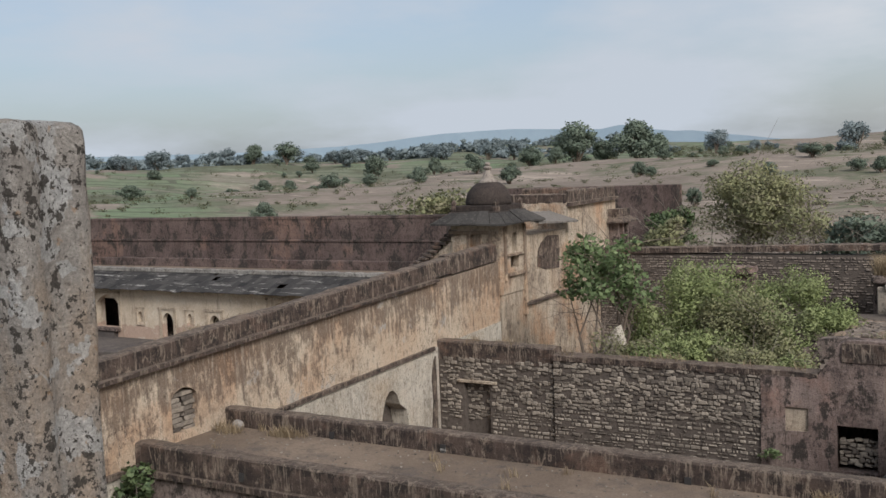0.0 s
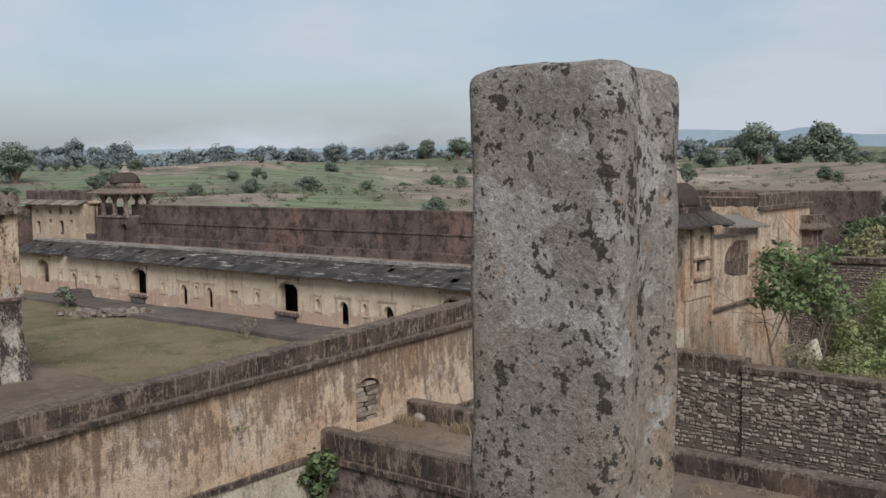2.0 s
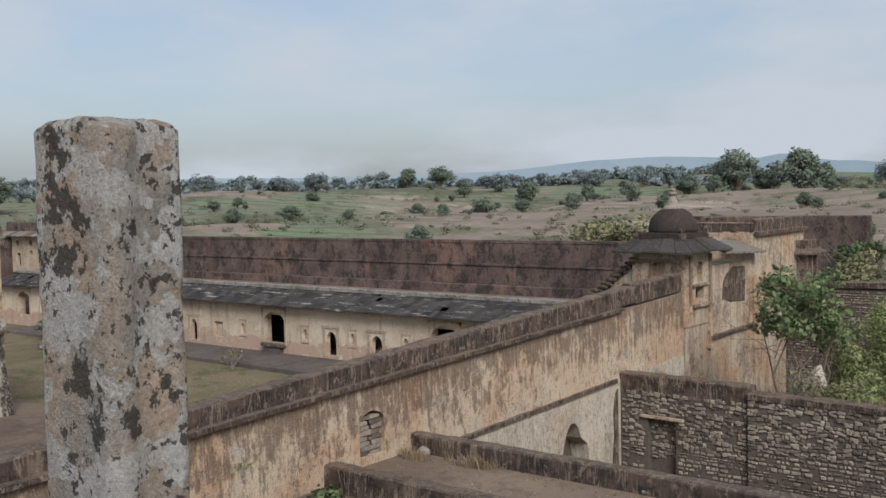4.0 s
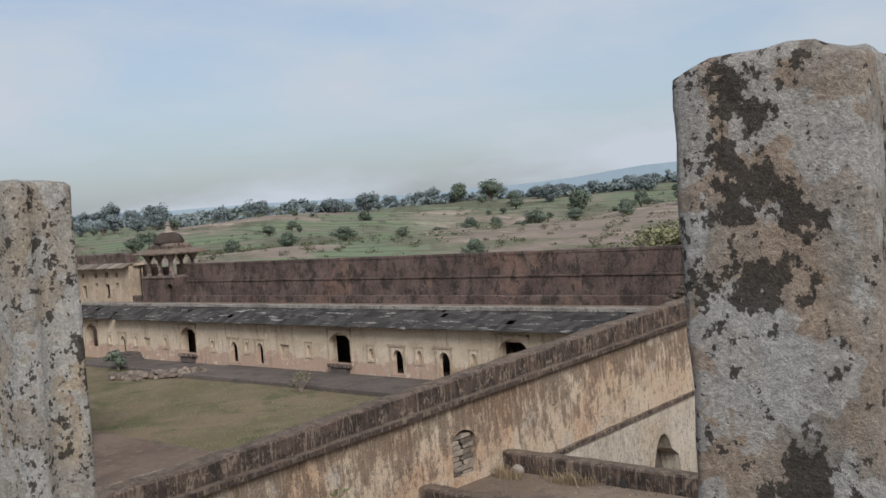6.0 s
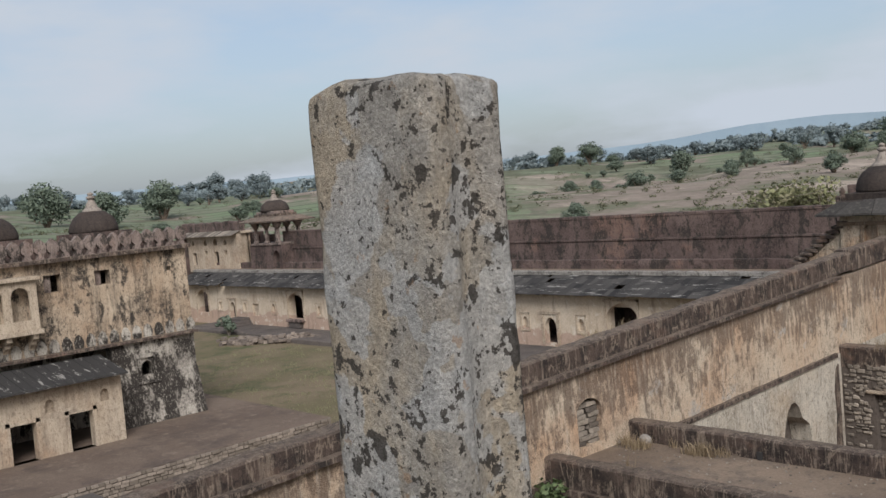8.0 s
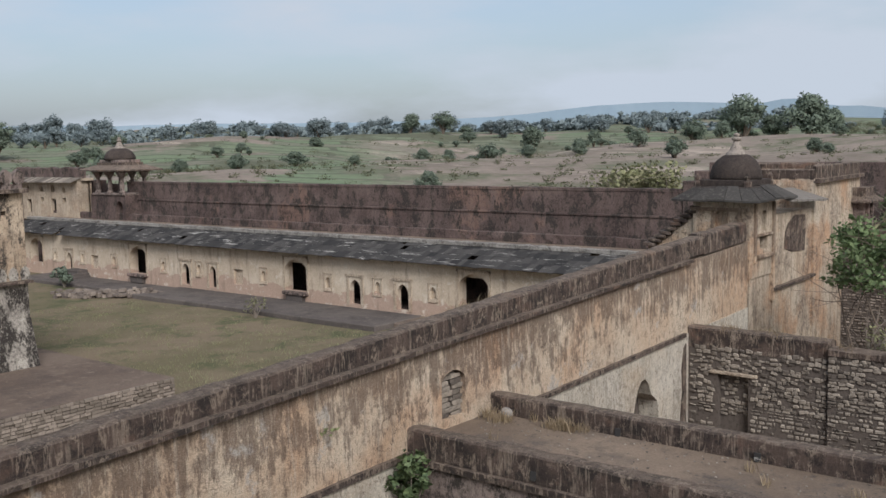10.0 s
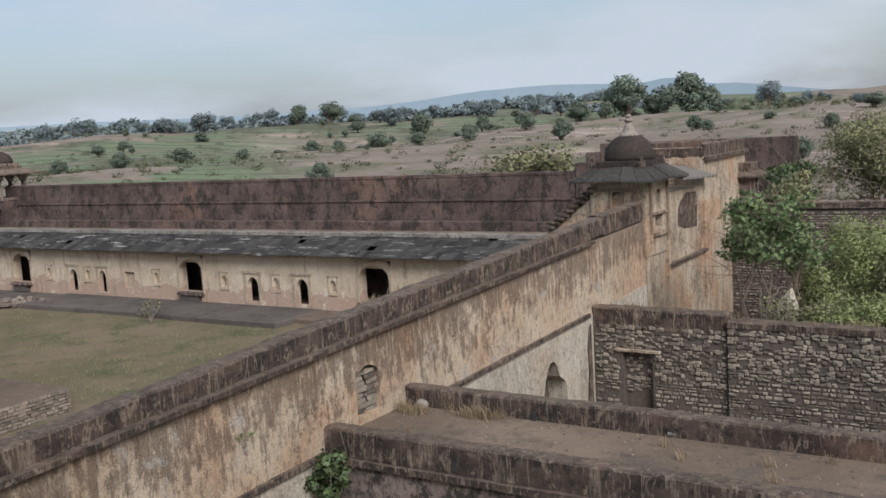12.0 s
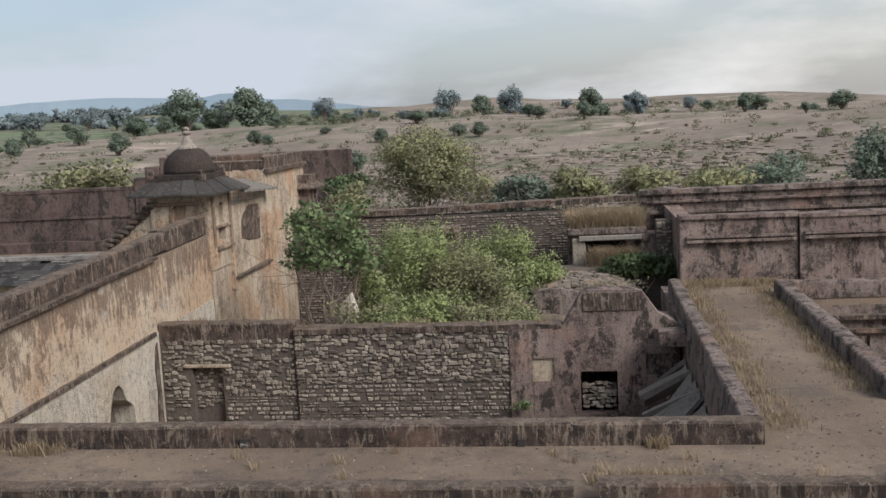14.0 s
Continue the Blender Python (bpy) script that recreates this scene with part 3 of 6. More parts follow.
# Courtyard
lawn = bmesh.new()
bmesh.ops.create_grid(lawn, x_segments=60, y_segments=40, size=1)
for v in lawn.verts:
    v.co = (-13.2 + (v.co.x - 1) * 35.5, 20.5 + v.co.y * 21, 0)
    v.co.z = -0.46 + noise.noise(v.co * 0.15) * 0.06 - 0.3 * min(max((v.co.x + 42) / 8, 0), 1) * min(max((34 - v.co.y) / 8, 0), 1)
setting("lawn", lawn, M_LAWN, "patchy courtyard lawn of thin yellowing grass", "lawn")
pave = worn(rounded(boxes((-58, -36.6, 36.9, 40.7, -0.6, -0.17)), 0.05), 0.03)
setting("pavement", pave, M_PAVE, "dark weathered paved walk before the arcade", "pavement")
setting("pavement_end", worn(rounded(boxes((-36.6, -29, 38.3, 40.7, -0.6, -0.2)), 0.05), 0.03), M_PLINTH, "brown earth strip at the arcade foot", "pavement")
setting("pavement_west", worn(rounded(boxes((-74, -58, 37.6, 40.7, -0.6, -0.25)), 0.05), 0.03), M_PAVE, "worn paving by the courtyard steps", "pavement")

# Forecourt of the palace with its retaining wall
fore = bmesh.new()
hexa(fore, [(-60, -2, -0.7), (-33.6, -2, -0.7), (-34.6, 23.1, -0.7), (-60, 23.1, -0.7), (-60, -2, 0.18), (-33.6, -2, 0.18), (-34.6, 23.1, 0.18), (-60, 23.1, 0.18)])
forecourt = setting("forecourt", fore, M_PLINTH, "raised bare earth forecourt before the palace", "terrace")

# Long dividing wall
F_LONG = along_y(-12.76)
lw = bmesh.new()
ys = [1.5, 4, 6.5, 9, 11, 12.86, 13.52, 16, 18, 19.6, 21.0, 22.3, 24.5, 26.2]


def ledge(y):
    return 5.14 + 0.0414 * y


def low_ledge(y):
    return 3.66 + 0.0295 * y


for a, b in zip(ys, ys[1:]):
    if a == 12.86:
        tops = [(low_ledge(a), low_ledge(b), 4.36, 4.36), (5.18, 5.18, ledge(a), ledge(b))]
        prism(lw, arch_line(a, b, 4.98, 5.18) + [(a, 5.18)], F_LONG, -0.5, 0)
        prism(lw, [(a + b - u, z) for u, z in arch_line(a, b, 4.98, 5.18)] + [(b, 5.18)], F_LONG, -0.5, 0)
    else:
        tops = [(low_ledge(a), low_ledge(b), ledge(a), ledge(b))]
    for za, zb, zc, zd in tops:
        hexa(lw, [F_LONG(*p) for p in ((a, -0.5, za), (b, -0.5, zb), (b, 0, zb), (a, 0, za), (a, -0.5, zc), (b, -0.5, zd), (b, 0, zd), (a, 0, zc))])
bmesh.ops.remove_doubles(lw, verts=lw.verts, dist=0.0005)
wall_long = setting("wall_long", lw, M_LONG, "long streaked peach plaster wall dividing the courts", "wall")
lf = bmesh.new()
pierced(lf, F_LONG, 1.5, 19.55, -0.7, 3.62, -0.5, 0.02, [])
pierced(lf, F_LONG, 20.95, 26.2, -0.7, 3.62, -0.5, 0.02, [])
prism(lf, [(19.55, 2.6), (19.7, 3.1), (19.85, 3.45), (20.02, 3.62), (19.55, 3.62)], F_LONG, -0.5, 0.02)
prism(lf, [(20.95, 2.0), (20.85, 2.7), (20.8, 3.0), (20.5, 3.2), (20.35, 3.5), (20.2, 3.62), (20.95, 3.62)], F_LONG, -0.5, 0.02)
for a, b in ((1.5, 11.9), (11.9, 19.55), (20.95, 26.2), (19.55, 20.95)):
    hexa(lf, [F_LONG(*p) for p in ((a, -0.5, 3.62), (b, -0.5, 3.62), (b, 0.02, 3.62), (a, 0.02, 3.62), (a, -0.5, low_ledge(a)), (b, -0.5, low_ledge(b)), (b, 0.02, low_ledge(b)), (a, 0.02, low_ledge(a)))])
setting("wall_long_foot", lf, M_WHITE, "whitewashed lower face of the dividing wall with a broken doorway", "wall")
bm = bmesh.new()
prism(bm, [(22.0, 0.9), (22.27, 0.9), (22.27, 4.1), (22.16, 4.0), (22.06, 3.5), (22.1, 2.9), (21.98, 2.2), (22.05, 1.5)], F_LONG, 0.02, 0.05)
setting("stain_long", worn(bm, 0.01, 4), M_COPE, "strip of black growth down the wall corner", "stain")
setting("wall_long_core", boxes((-13.32, -13.24, 1.5, 26.2, -0.7, 5.2)), M_MORTAR, "mud-mortared core of the dividing wall", "wall")
cope = bmesh.new()
bar(cope, (-12.98, 1.5, ledge(1.5) - 0.10), (-12.98, 23.4, ledge(23.4) + 0.09), 0.40, 0.42, 120, 0.025)
bar(cope, (-12.98, 23.4, ledge(23.4) + 0.05), (-12.98, 26.1, ledge(26.1) + 0.05), 0.42, 0.50, 16, 0.03)
setting("coping", cope, M_COPE, "dark weathered coping along the dividing wall", "coping")
shelf = bmesh.new()
bar(shelf, (-12.95, 1.5, ledge(1.5)), (-12.95, 22.5, ledge(22.5)), 0.66, 0.075, 160, 0.022)
setting("string_course", shelf, M_COPE, "projecting string course under the coping", "trim")
shelf = bmesh.new()
bar(shelf, (-12.94, 1.5, low_ledge(1.5) - 0.05), (-12.94, 22.25, low_ledge(22.25) - 0.05), 0.50, 0.10, 110, 0.016)
setting("string_course_low", shelf, M_COPE, "lower projecting string course above the whitewash", "trim")

# Roof terrace with its two parapets, seen from above
setting("terrace", worn(boxes((-12.76, 6.8, 12.28, 14.27, 3.9, 4.2)), 0.0), M_EARTH, "flat roof terrace of trodden earth", "terrace")
p1 = bmesh.new()
bar(p1, (-12.76, 14.42, 4.1), (-0.14, 14.42, 4.1), 0.32, 0.44, 90, 0.02)
setting("parapet_far", p1, M_COPE, "low blackened parapet on the far side of the roof", "parapet")
setting("wall_sunken_south", boxes((-12.76, -0.2, 14.3, 14.54, 0.5, 4.12)), M_DARK, "wall of the sunken court under the parapet", "wall")
p2 = bmesh.new()
bar(p2, (-12.76, 12.12, 4.02), (-2.83, 12.12, 4.02), 0.34, 0.43, 80, 0.018)
setting("parapet_near", p2, M_COPE, "low blackened parapet on the near side of the roof", "parapet")
p2 = bmesh.new()
bar(p2, (-2.52, 12.2, 4.02), (6.8, 12.2, 4.02), 0.34, 0.45, 60, 0.018)
setting("parapet_near_east", p2, M_COPE, "low blackened parapet beyond the gap", "parapet")
setting("wall_facade", boxes((-12.76, 6.8, 11.98, 12.27, -0.7, 4.04)), M_DARK, "blackened facade below the roof terrace", "wall")
shelf = bmesh.new()
bar(shelf, (-12.74, 11.97, 3.90), (6.8, 11.97, 3.90), 0.16, 0.11, 110, 0.018)
setting("cornice", shelf, M_COPE, "narrow worn cornice below the parapet", "trim")

# Walkway running away between parapets
setting("walkway", boxes((-0.14, 2.16, 14.27, 28.0, 3.9, 4.197)), M_EARTH, "earthen roof walkway with dry grass along its edges", "terrace")
setting("terrace_east", boxes((2.16, 6.8, 14.27, 16.6, 3.9, 4.195)), M_EARTH, "earthen roof at the walkway corner", "terrace")
setting("terrace_north", boxes((2.16, 8.5, 25.7, 28.0, 3.9, 4.195)), M_EARTH, "earthen roof before the thick wall", "terrace")
pl = bmesh.new()
bar(pl, (-0.28, 14.58, 4.1), (-0.20, 26.6, 4.1), 0.30, 0.44, 70, 0.02)
setting("parapet_walk_west", pl, M_DARK, "low parapet along the walkway by the sunken court", "parapet")
setting("wall_walk_west", boxes((-0.44, -0.06, 14.5, 27.9, 0.5, 4.12)), M_DARK, "wall under the walkway parapet", "wall")
pr = bmesh.new()
bar(pr, (2.32, 16.4, 4.1), (2.42, 26.0, 4.1), 0.36, 0.44, 60, 0.02)
setting("parapet_walk_east", pr, M_DARK, "low parapet along the other edge of the walkway", "parapet")
pr = bmesh.new()
bar(pr, (2.6, 25.85, 4.1), (8.5, 25.85, 4.1), 0.36, 0.42, 40, 0.02)
setting("parapet_walk_north", pr, M_DARK, "low parapet turning along the north roof", "parapet")
bm = bmesh.new()
pierced(bm, along_x(25.7), 2.6, 8.5, 0.5, 3.9, 0, 0.3, [(3.6, 4.5, 1.6, 3.1, 0), (5.3, 6.4, 1.6, 3.1, 0)])
setting("wall_east_court", bm, M_DARK, "shaded court wall with dark openings", "wall")
bm = bmesh.new()
bar(bm, (2.6, 25.66, 3.55), (8.5, 25.66, 3.55), 0.25, 0.12, 30, 0.015)
bar(bm, (2.6, 25.66, 3.2), (8.5, 25.66, 3.2), 0.2, 0.1, 30, 0.015)
setting("cornice_east_court", bm, M_COPE, "stepped cornice round the east court", "trim")
setting("wall_walk_east", boxes((2.16, 2.5, 16.6, 25.7, 0.5, 4.12)), M_DARK, "wall under the eastern walkway parapet", "wall")

# Thick walls beyond the walkway
bm = boxes((0.12, 3.26, 28.0, 28.6, 3.5, 5.98), (3.30, 8.6, 27.9, 28.6, 3.5, 5.94))
for z, w in ((5.3, 0.09), (5.42, 0.05)):
    bar(bm, (0.3, 27.99 - w / 2, z), (3.2, 27.99 - w / 2, z), 0.1 + w, 0.07, 30, 0.012)
    bar(bm, (3.4, 27.88 - w / 2, z + 0.04), (8.6, 27.88 - w / 2, z + 0.04), 0.1 + w, 0.07, 40, 0.012)
bar(bm, (0.1, 28.2, 5.95), (3.3, 28.2, 5.93), 0.55, 0.11, 30, 0.02)
bar(bm, (3.28, 28.15, 5.90), (8.6, 28.15, 5.93), 0.6, 0.11, 40, 0.02)
setting("wall_block", bm, M_PINK, "thick faded red plaster wall with string courses", "wall")
setting("wall_block_side", boxes((0.13, 0.6, 28.6, 33.0, 1.0, 5.9)), M_PINK, "return of the thick wall", "wall")
bm = boxes((-0.65, 9.5, 33.0, 33.6, 1.0, 6.3))
bar(bm, (-0.65, 33.2, 6.25), (9.5, 33.2, 6.28), 0.6, 0.16, 70, 0.02)
bar(bm, (-0.5, 32.98, 5.98), (9.5, 32.98, 6.0), 0.2, 0.07, 70, 0.012)
bar(bm, (-0.3, 32.98, 5.62), (9.5, 32.98, 5.64), 0.22, 0.09, 70, 0.012)
setting("wall_north_high", bm, M_DARK, "high weathered wall with two ledges", "wall")
setting("wall_garden_north", boxes((-13.0, -0.65, 34.2, 34.7, 1.0, 5.75)), M_MORTAR, "dark rubble wall closing the overgrown court", "wall")
bm = bmesh.new()
bar(bm, (-13.0, 34.42, 5.72), (-0.7, 34.42, 5.98), 0.6, 0.2, 80, 0.04)
setting("coping_garden_north", bm, M_COPE, "dark uneven coping on the garden rubble wall", "coping")

# Sunken court and overgrown court floors
setting("floor_sunken", boxes((-12.76, -0.44, 14.5, 22.4, 0.3, 0.9)), M_EARTH, "bare floor of the sunken court", "floor")
setting("floor_overgrown", worn(boxes((-12.76, 0.13, 22.9, 34.3, 0.3, 1.6)), 0.0), M_EARTH, "floor of the overgrown court", "floor")
setting("floor_east_court", boxes((2.4, 8.5, 16.6, 25.8, 0.3, 0.9)), M_EARTH, "floor of the east court", "floor")

# Rubble cross wall, its plastered end and gable
F_RUB = along_x(22.3)
bm = bmesh.new()
pierced(bm, F_RUB, -12.76, -9.36, 0.6, 4.05, 0.16, 0.6, [(-11.98, -11.22, 1.3, 3.42, 0)])
setting("wall_rubble_core", bm, M_MORTAR, "mud mortar core of the rubble cross wall", "wall")
bm = bmesh.new()
bar(bm, (-12.76, 22.68, 4.0), (-9.36, 22.68, 3.97), 0.46, 0.50, 30, 0.03)
setting("coping_rubble", bm, M_COPE, "blackened plaster band topping the rubble wall", "coping")
setting("wall_rubble_back", boxes((-12.2, -11.0, 22.66, 22.73, 0.6, 3.9)), M_MORTAR, "back of the walled-up doorway", "wall")
setting("wall_rubble_core_east", boxes((-9.36, -4.3, 22.36, 22.8, 0.6, 4.22)), M_MORTAR, "mud mortar core of the stepped rubble wall", "wall")
bm = bmesh.new()
bar(bm, (-9.36, 22.56, 4.19), (-3.1, 22.56, 4.17), 0.5, 0.15, 60, 0.03)
setting("coping_rubble_east", bm, M_COPE, "uneven dark coping on the stepped rubble wall", "coping")
bm = bmesh.new()
pierced(bm, F_RUB, -4.32, -0.5, 0.6, 4.2, 0.0, 0.42, [(-3.79, -3.30, 2.98, 3.53, 0), (-2.72, -1.89, 2.2, 3.2, 0), (-1.26, -0.7, 3.1, 3.58, 0)])
prism(bm, [(-3.13, 4.2), (-0.5, 4.2), (-0.62, 4.32), (-0.95, 4.5), (-1.28, 4.98), (-1.5, 5.05), (-2.5, 5.07), (-2.66, 4.98), (-2.95, 4.5)], F_RUB, 0.0, 0.42)
worn(bm, 0.02, 2)
setting("wall_gable", bm, M_PINK, "ruined plaster gable wall with small openings", "wall")
bm = boxes((-3.82, -3.27, 22.36, 22.42, 2.95, 3.56))
setting("niche_back", bm, M_TAN, "pale tan back of a wall niche", "niche")
setting("niche_back_east", boxes((-1.29, -0.67, 22.4, 22.46, 3.07, 3.61)), M_DARK, "blackened back of a wall niche", "niche")
bm = bmesh.new()
bar(bm, (-2.6, 22.29, 4.6), (-1.36, 22.29, 4.6), 0.05, 0.40, 14, 0.02)
setting("gable_band", bm, M_COPE, "blackened band across the gable", "trim")

setting("room_gable", boxes((-3.0, -0.55, 24.4, 24.5, 1.0, 4.0), (-3.0, -2.95, 22.75, 24.4, 1.0, 4.0), (-0.6, -0.55, 22.75, 24.4, 1.0, 4.0), (-3.0, -0.55, 22.73, 24.5, 4.0, 4.1)), M_DARK, "dark room behind the gable", "wall")

# Arcade along the far side of the courtyard
F_ARC = along_x(40.65)
DOORS = ((-63.6, -61.65), (-47.45, -45.5), (-34.05, -32.1), (-77.2, -75.3), (-19.5, -17.5))
SMALL_DOORS = ((-57.7, -56.75), (-54.8, -53.95), (-42.05, -41.05), (-38.45, -37.45), (-72.0, -71.1), (-27.4, -26.5))
NICHES = (-73.5, -69.7, -65.6, -59.7, -55.8, -49.4, -43.75, -39.82, -35.8, -29.6, -24.5)
WINDOWS = (-68.1, -51.8)
holes = [(u0, u1, 0.42, 2.34, 0.7) for u0, u1 in DOORS] + [(u0 + 0.1, u1 - 0.1, 0.02, 1.44, 0.5) for u0, u1 in SMALL_DOORS]
holes += [(u - 0.2, u + 0.2, 0.80, 1.45, 0.3) for u in NICHES] + [(u - 0.45, u + 0.45, 0.42, 1.4, 0) for u in WINDOWS]
arc = bmesh.new()
pierced(arc, F_ARC, -80, -13.2, -0.6, 2.9, 0, 0.32, holes)
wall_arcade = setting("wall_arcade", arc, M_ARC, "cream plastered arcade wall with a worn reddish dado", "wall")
fr = bmesh.new()
for u0, u1 in DOORS:
    box(fr, u0 - 0.14, u0, 40.60, 40.66, 0.3, 2.56)
    box(fr, u1, u1 + 0.14, 40.60, 40.66, 0.3, 2.56)
    box(fr, u0 - 0.14, u1 + 0.14, 40.60, 40.66, 2.44, 2.56)
for u0, u1 in SMALL_DOORS:
    box(fr, u0 - 0.16, u0 + 0.04, 40.61, 40.66, -0.05, 1.75)
    box(fr, u1 - 0.04, u1 + 0.16, 40.61, 40.66, -0.05, 1.75)
    box(fr, u0 - 0.24, u1 + 0.24, 40.58, 40.66, 1.63, 1.77)
for u in NICHES:
    box(fr, u - 0.36, u - 0.27, 40.62, 40.66, 0.67, 1.65)
    box(fr, u + 0.27, u + 0.36, 40.62, 40.66, 0.67, 1.65)
    box(fr, u - 0.36, u + 0.36, 40.62, 40.66, 1.60, 1.68)
    box(fr, u - 0.36, u + 0.36, 40.60, 40.66, 0.62, 0.69)
jamb = [(u0 - 0.25, u0, 40.975, 41.32, 0.03, 2.9) for u0, u1 in DOORS] + [(u1, u1 + 0.25, 40.975, 41.32, 0.03, 2.9) for u0, u1 in DOORS] + [(u0, u1, 40.975, 41.32, 2.1, 2.9) for u0, u1 in DOORS]
setting("reveal_arcade", boxes(*jamb), M_ARC, "deep plaster reveals of the arcade doors", "trim")
setting("trim_arcade", fr, M_TAN, "raised plaster surrounds of doors and niches", "trim")
setting("wall_arcade_inner", boxes((-80, -13.2, 43.6, 43.9, -0.6, 3.4), (-80, -13.2, 41.16, 43.6, -0.6, 0.03)), M_REAR, "inner wall and floor of the arcade", "wall")
setting("niche_backs", boxes(*[(u - 0.3, u + 0.3, 40.82, 40.86, 0.7, 1.5) for u in NICHES], *[(u - 0.5, u + 0.5, 40.81, 40.85, 0.36, 1.5) for u in WINDOWS]), M_TAN, "plastered backs of the small niches", "niche")
setting("roof_arcade", boxes((-80, -13.2, 42.3, 45.0, 3.45, 3.72)), M_EARTH, "flat roof behind the slate eaves", "roof")
bm = bmesh.new()
bar(bm, (-80, 42.3, 3.62), (-15.5, 42.3, 3.62), 0.5, 0.2, 160, 0.04)
setting("flashing_arcade", bm, M_FLASH, "pale lime mortar band above the slate eaves", "trim")
bm = bmesh.new()
bar(bm, (-80, 44.2, 3.72), (-15.5, 44.2, 3.72), 0.3, 0.5, 120, 0.06)
setting("parapet_arcade", bm, M_REAR, "low dark parapet above the slate eaves", "parapet")

# Rear curtain wall
bm = boxes((-70.2, -23.6, 45.0, 45.7, -0.7, 5.3), (-70.2, -23.6, 45.12, 45.7, 5.3, 6.55))
bar(bm, (-70.2, 45.02, 5.22), (-23.6, 45.02, 5.22), 0.16, 0.1, 120, 0.02)
bar(bm, (-70.2, 45.4, 6.5), (-23.6, 45.4, 6.5), 0.62, 0.15, 120, 0.03)
bar(bm, (-70.2, 44.9, 3.7), (-23.6, 44.9, 3.7), 0.3, 0.35, 120, 0.05)
setting("wall_rear", bm, M_REAR, "sooty dark red rear curtain wall", "wall")
bm = boxes((-84, -74.4, 45.4, 46, -0.7, 6.7), (-74.4, -73.0, 45.6, 46.2, -0.7, 6.4))
setting("wall_rear_west", bm, M_REAR, "dark curtain wall behind the pavilion", "wall")
bm = boxes((-84.6, -83.9, -3, 46, -0.7, 6.4))
setting("wall_west", bm, M_REAR, "far side wall of the courtyard", "wall")
# stepped rise of the rear wall to the corner tower
bm = boxes((-23.55, -22.95, 45.05, 45.7, -0.7, 7.05), (-22.95, -22.2, 45.05, 45.7, -0.7, 7.55), (-22.2, -13.0, 45.05, 45.7, -0.7, 7.95))
setting("wall_rear_steps", worn(rounded(bm, 0.03), 0.05, 1.5), M_REAR, "stepped dark wall climbing to the corner tower", "wall")

# Terrace under the walker
setting("floor_lookout", boxes((-7, 4.5, -5, 1.4, 7.3, 7.76)), M_EARTH, "high roof terrace of trodden earth", "terrace")
setting("wall_lookout", boxes((-7, 4.5, 0.9, 1.3, -0.7, 7.3)), M_DARK, "building wall below the high terrace", "wall")
bm = bmesh.new()
bar(bm, (-7, 0.95, 7.74), (4.5, 0.95, 7.74), 0.76, 0.05, 60, 0.01)
setting("kerb_lookout", bm, M_COPE, "worn stone kerb that carries the posts", "kerb")

# ---- stone posts beside the walker ----
def stone_post(x, y, w, d, top, crown, turn, seed, mat, label):
    """A railing post, grooved down its two sides to hold slabs, with a worn, rounded head."""
    half = [(0.40, -0.5), (0.45, -0.49), (0.485, -0.46), (0.5, -0.41), (0.5, -0.3), (0.495, -0.2), (0.47, -0.15), (0.44, -0.08), (0.425, 0.02), (0.425, 0.14), (0.44, 0.22), (0.475, 0.27), (0.5, 0.31), (0.5, 0.42), (0.485, 0.47), (0.45, 0.49), (0.40, 0.5)]
    out = [(-0.28, -0.505), (-0.15, -0.5), (0.0, -0.505), (0.15, -0.5), (0.28, -0.505)] + half + [(0.2, 0.505), (0, 0.5), (-0.2, 0.505)] + [(-u, v) for u, v in half[::-1]]
    foot = 7.77
    bm = bmesh.new()
    heights = [i / 70 * (top - 0.036) for i in range(71)] + [top - 0.030, top - 0.024, top - 0.018, top - 0.012, top - 0.007, top - 0.003, top]
    lay = []
    for z in heights:
        near = min(max((z - top + 0.013) / 0.013, 0), 1)
        ring = []
        for u, v in out:
            # the head draws in along a quarter round
            inset = 0.0055 * (1 - math.sqrt(max(1 - near * near, 0)))
            c = Vector((u * w, v * d, z))
            c.x -= math.copysign(min(inset * (1.3 if abs(u) > 0.4 else 0.2), abs(c.x)), c.x)
            c.y -= math.copysign(min(inset * (1.0 if abs(v) > 0.35 else 0.2), abs(c.y)), c.y)
            q = c * 13 + Vector((seed, seed * 2, 0))
            c += noise.noise_vector(q) * 0.0028 + noise.noise_vector(q * 3.1) * 0.0016 + noise.noise_vector(q * 9) * 0.0006
            if near > 0:
                c.z += near * (noise.noise(Vector((u * 2.6 + seed, v * 2.2, seed))) * crown + noise.noise(Vector((u * 7, v * 6, seed))) * crown * 0.45)
                c.z -= near * crown * 0.9 * (abs(u) ** 3 * 6 + abs(v) ** 3 * 2)
            ring.append(bm.verts.new(c))
        lay.append(ring)
    m = len(out)
    for r, q in zip(lay, lay[1:]):
        for k in range(m):
            bm.faces.new((r[k], r[(k + 1) % m], q[(k + 1) % m], q[k]))
    inner = [bm.verts.new(Vector((v.co.x * 0.5, v.co.y * 0.5, top + noise.noise(v.co * 20) * 0.004))) for v in lay[-1]]
    cap = bm.verts.new((0, 0, top + crown * 0.3))
    for k in range(m):
        bm.faces.new((lay[-1][k], lay[-1][(k + 1) % m], inner[(k + 1) % m], inner[k]))
        bm.faces.new((inner[k], inner[(k + 1) % m], cap))
    bm.faces.new(lay[0][::-1])
    ob = part("stone_post", bm, mat)
    for p in ob.data.polygons:
        p.use_smooth = True
    ob.matrix_world = pose(x, y, foot, 0, 0, turn)
    return tagged(ob, label, "stone post", "posts along the terrace edge")


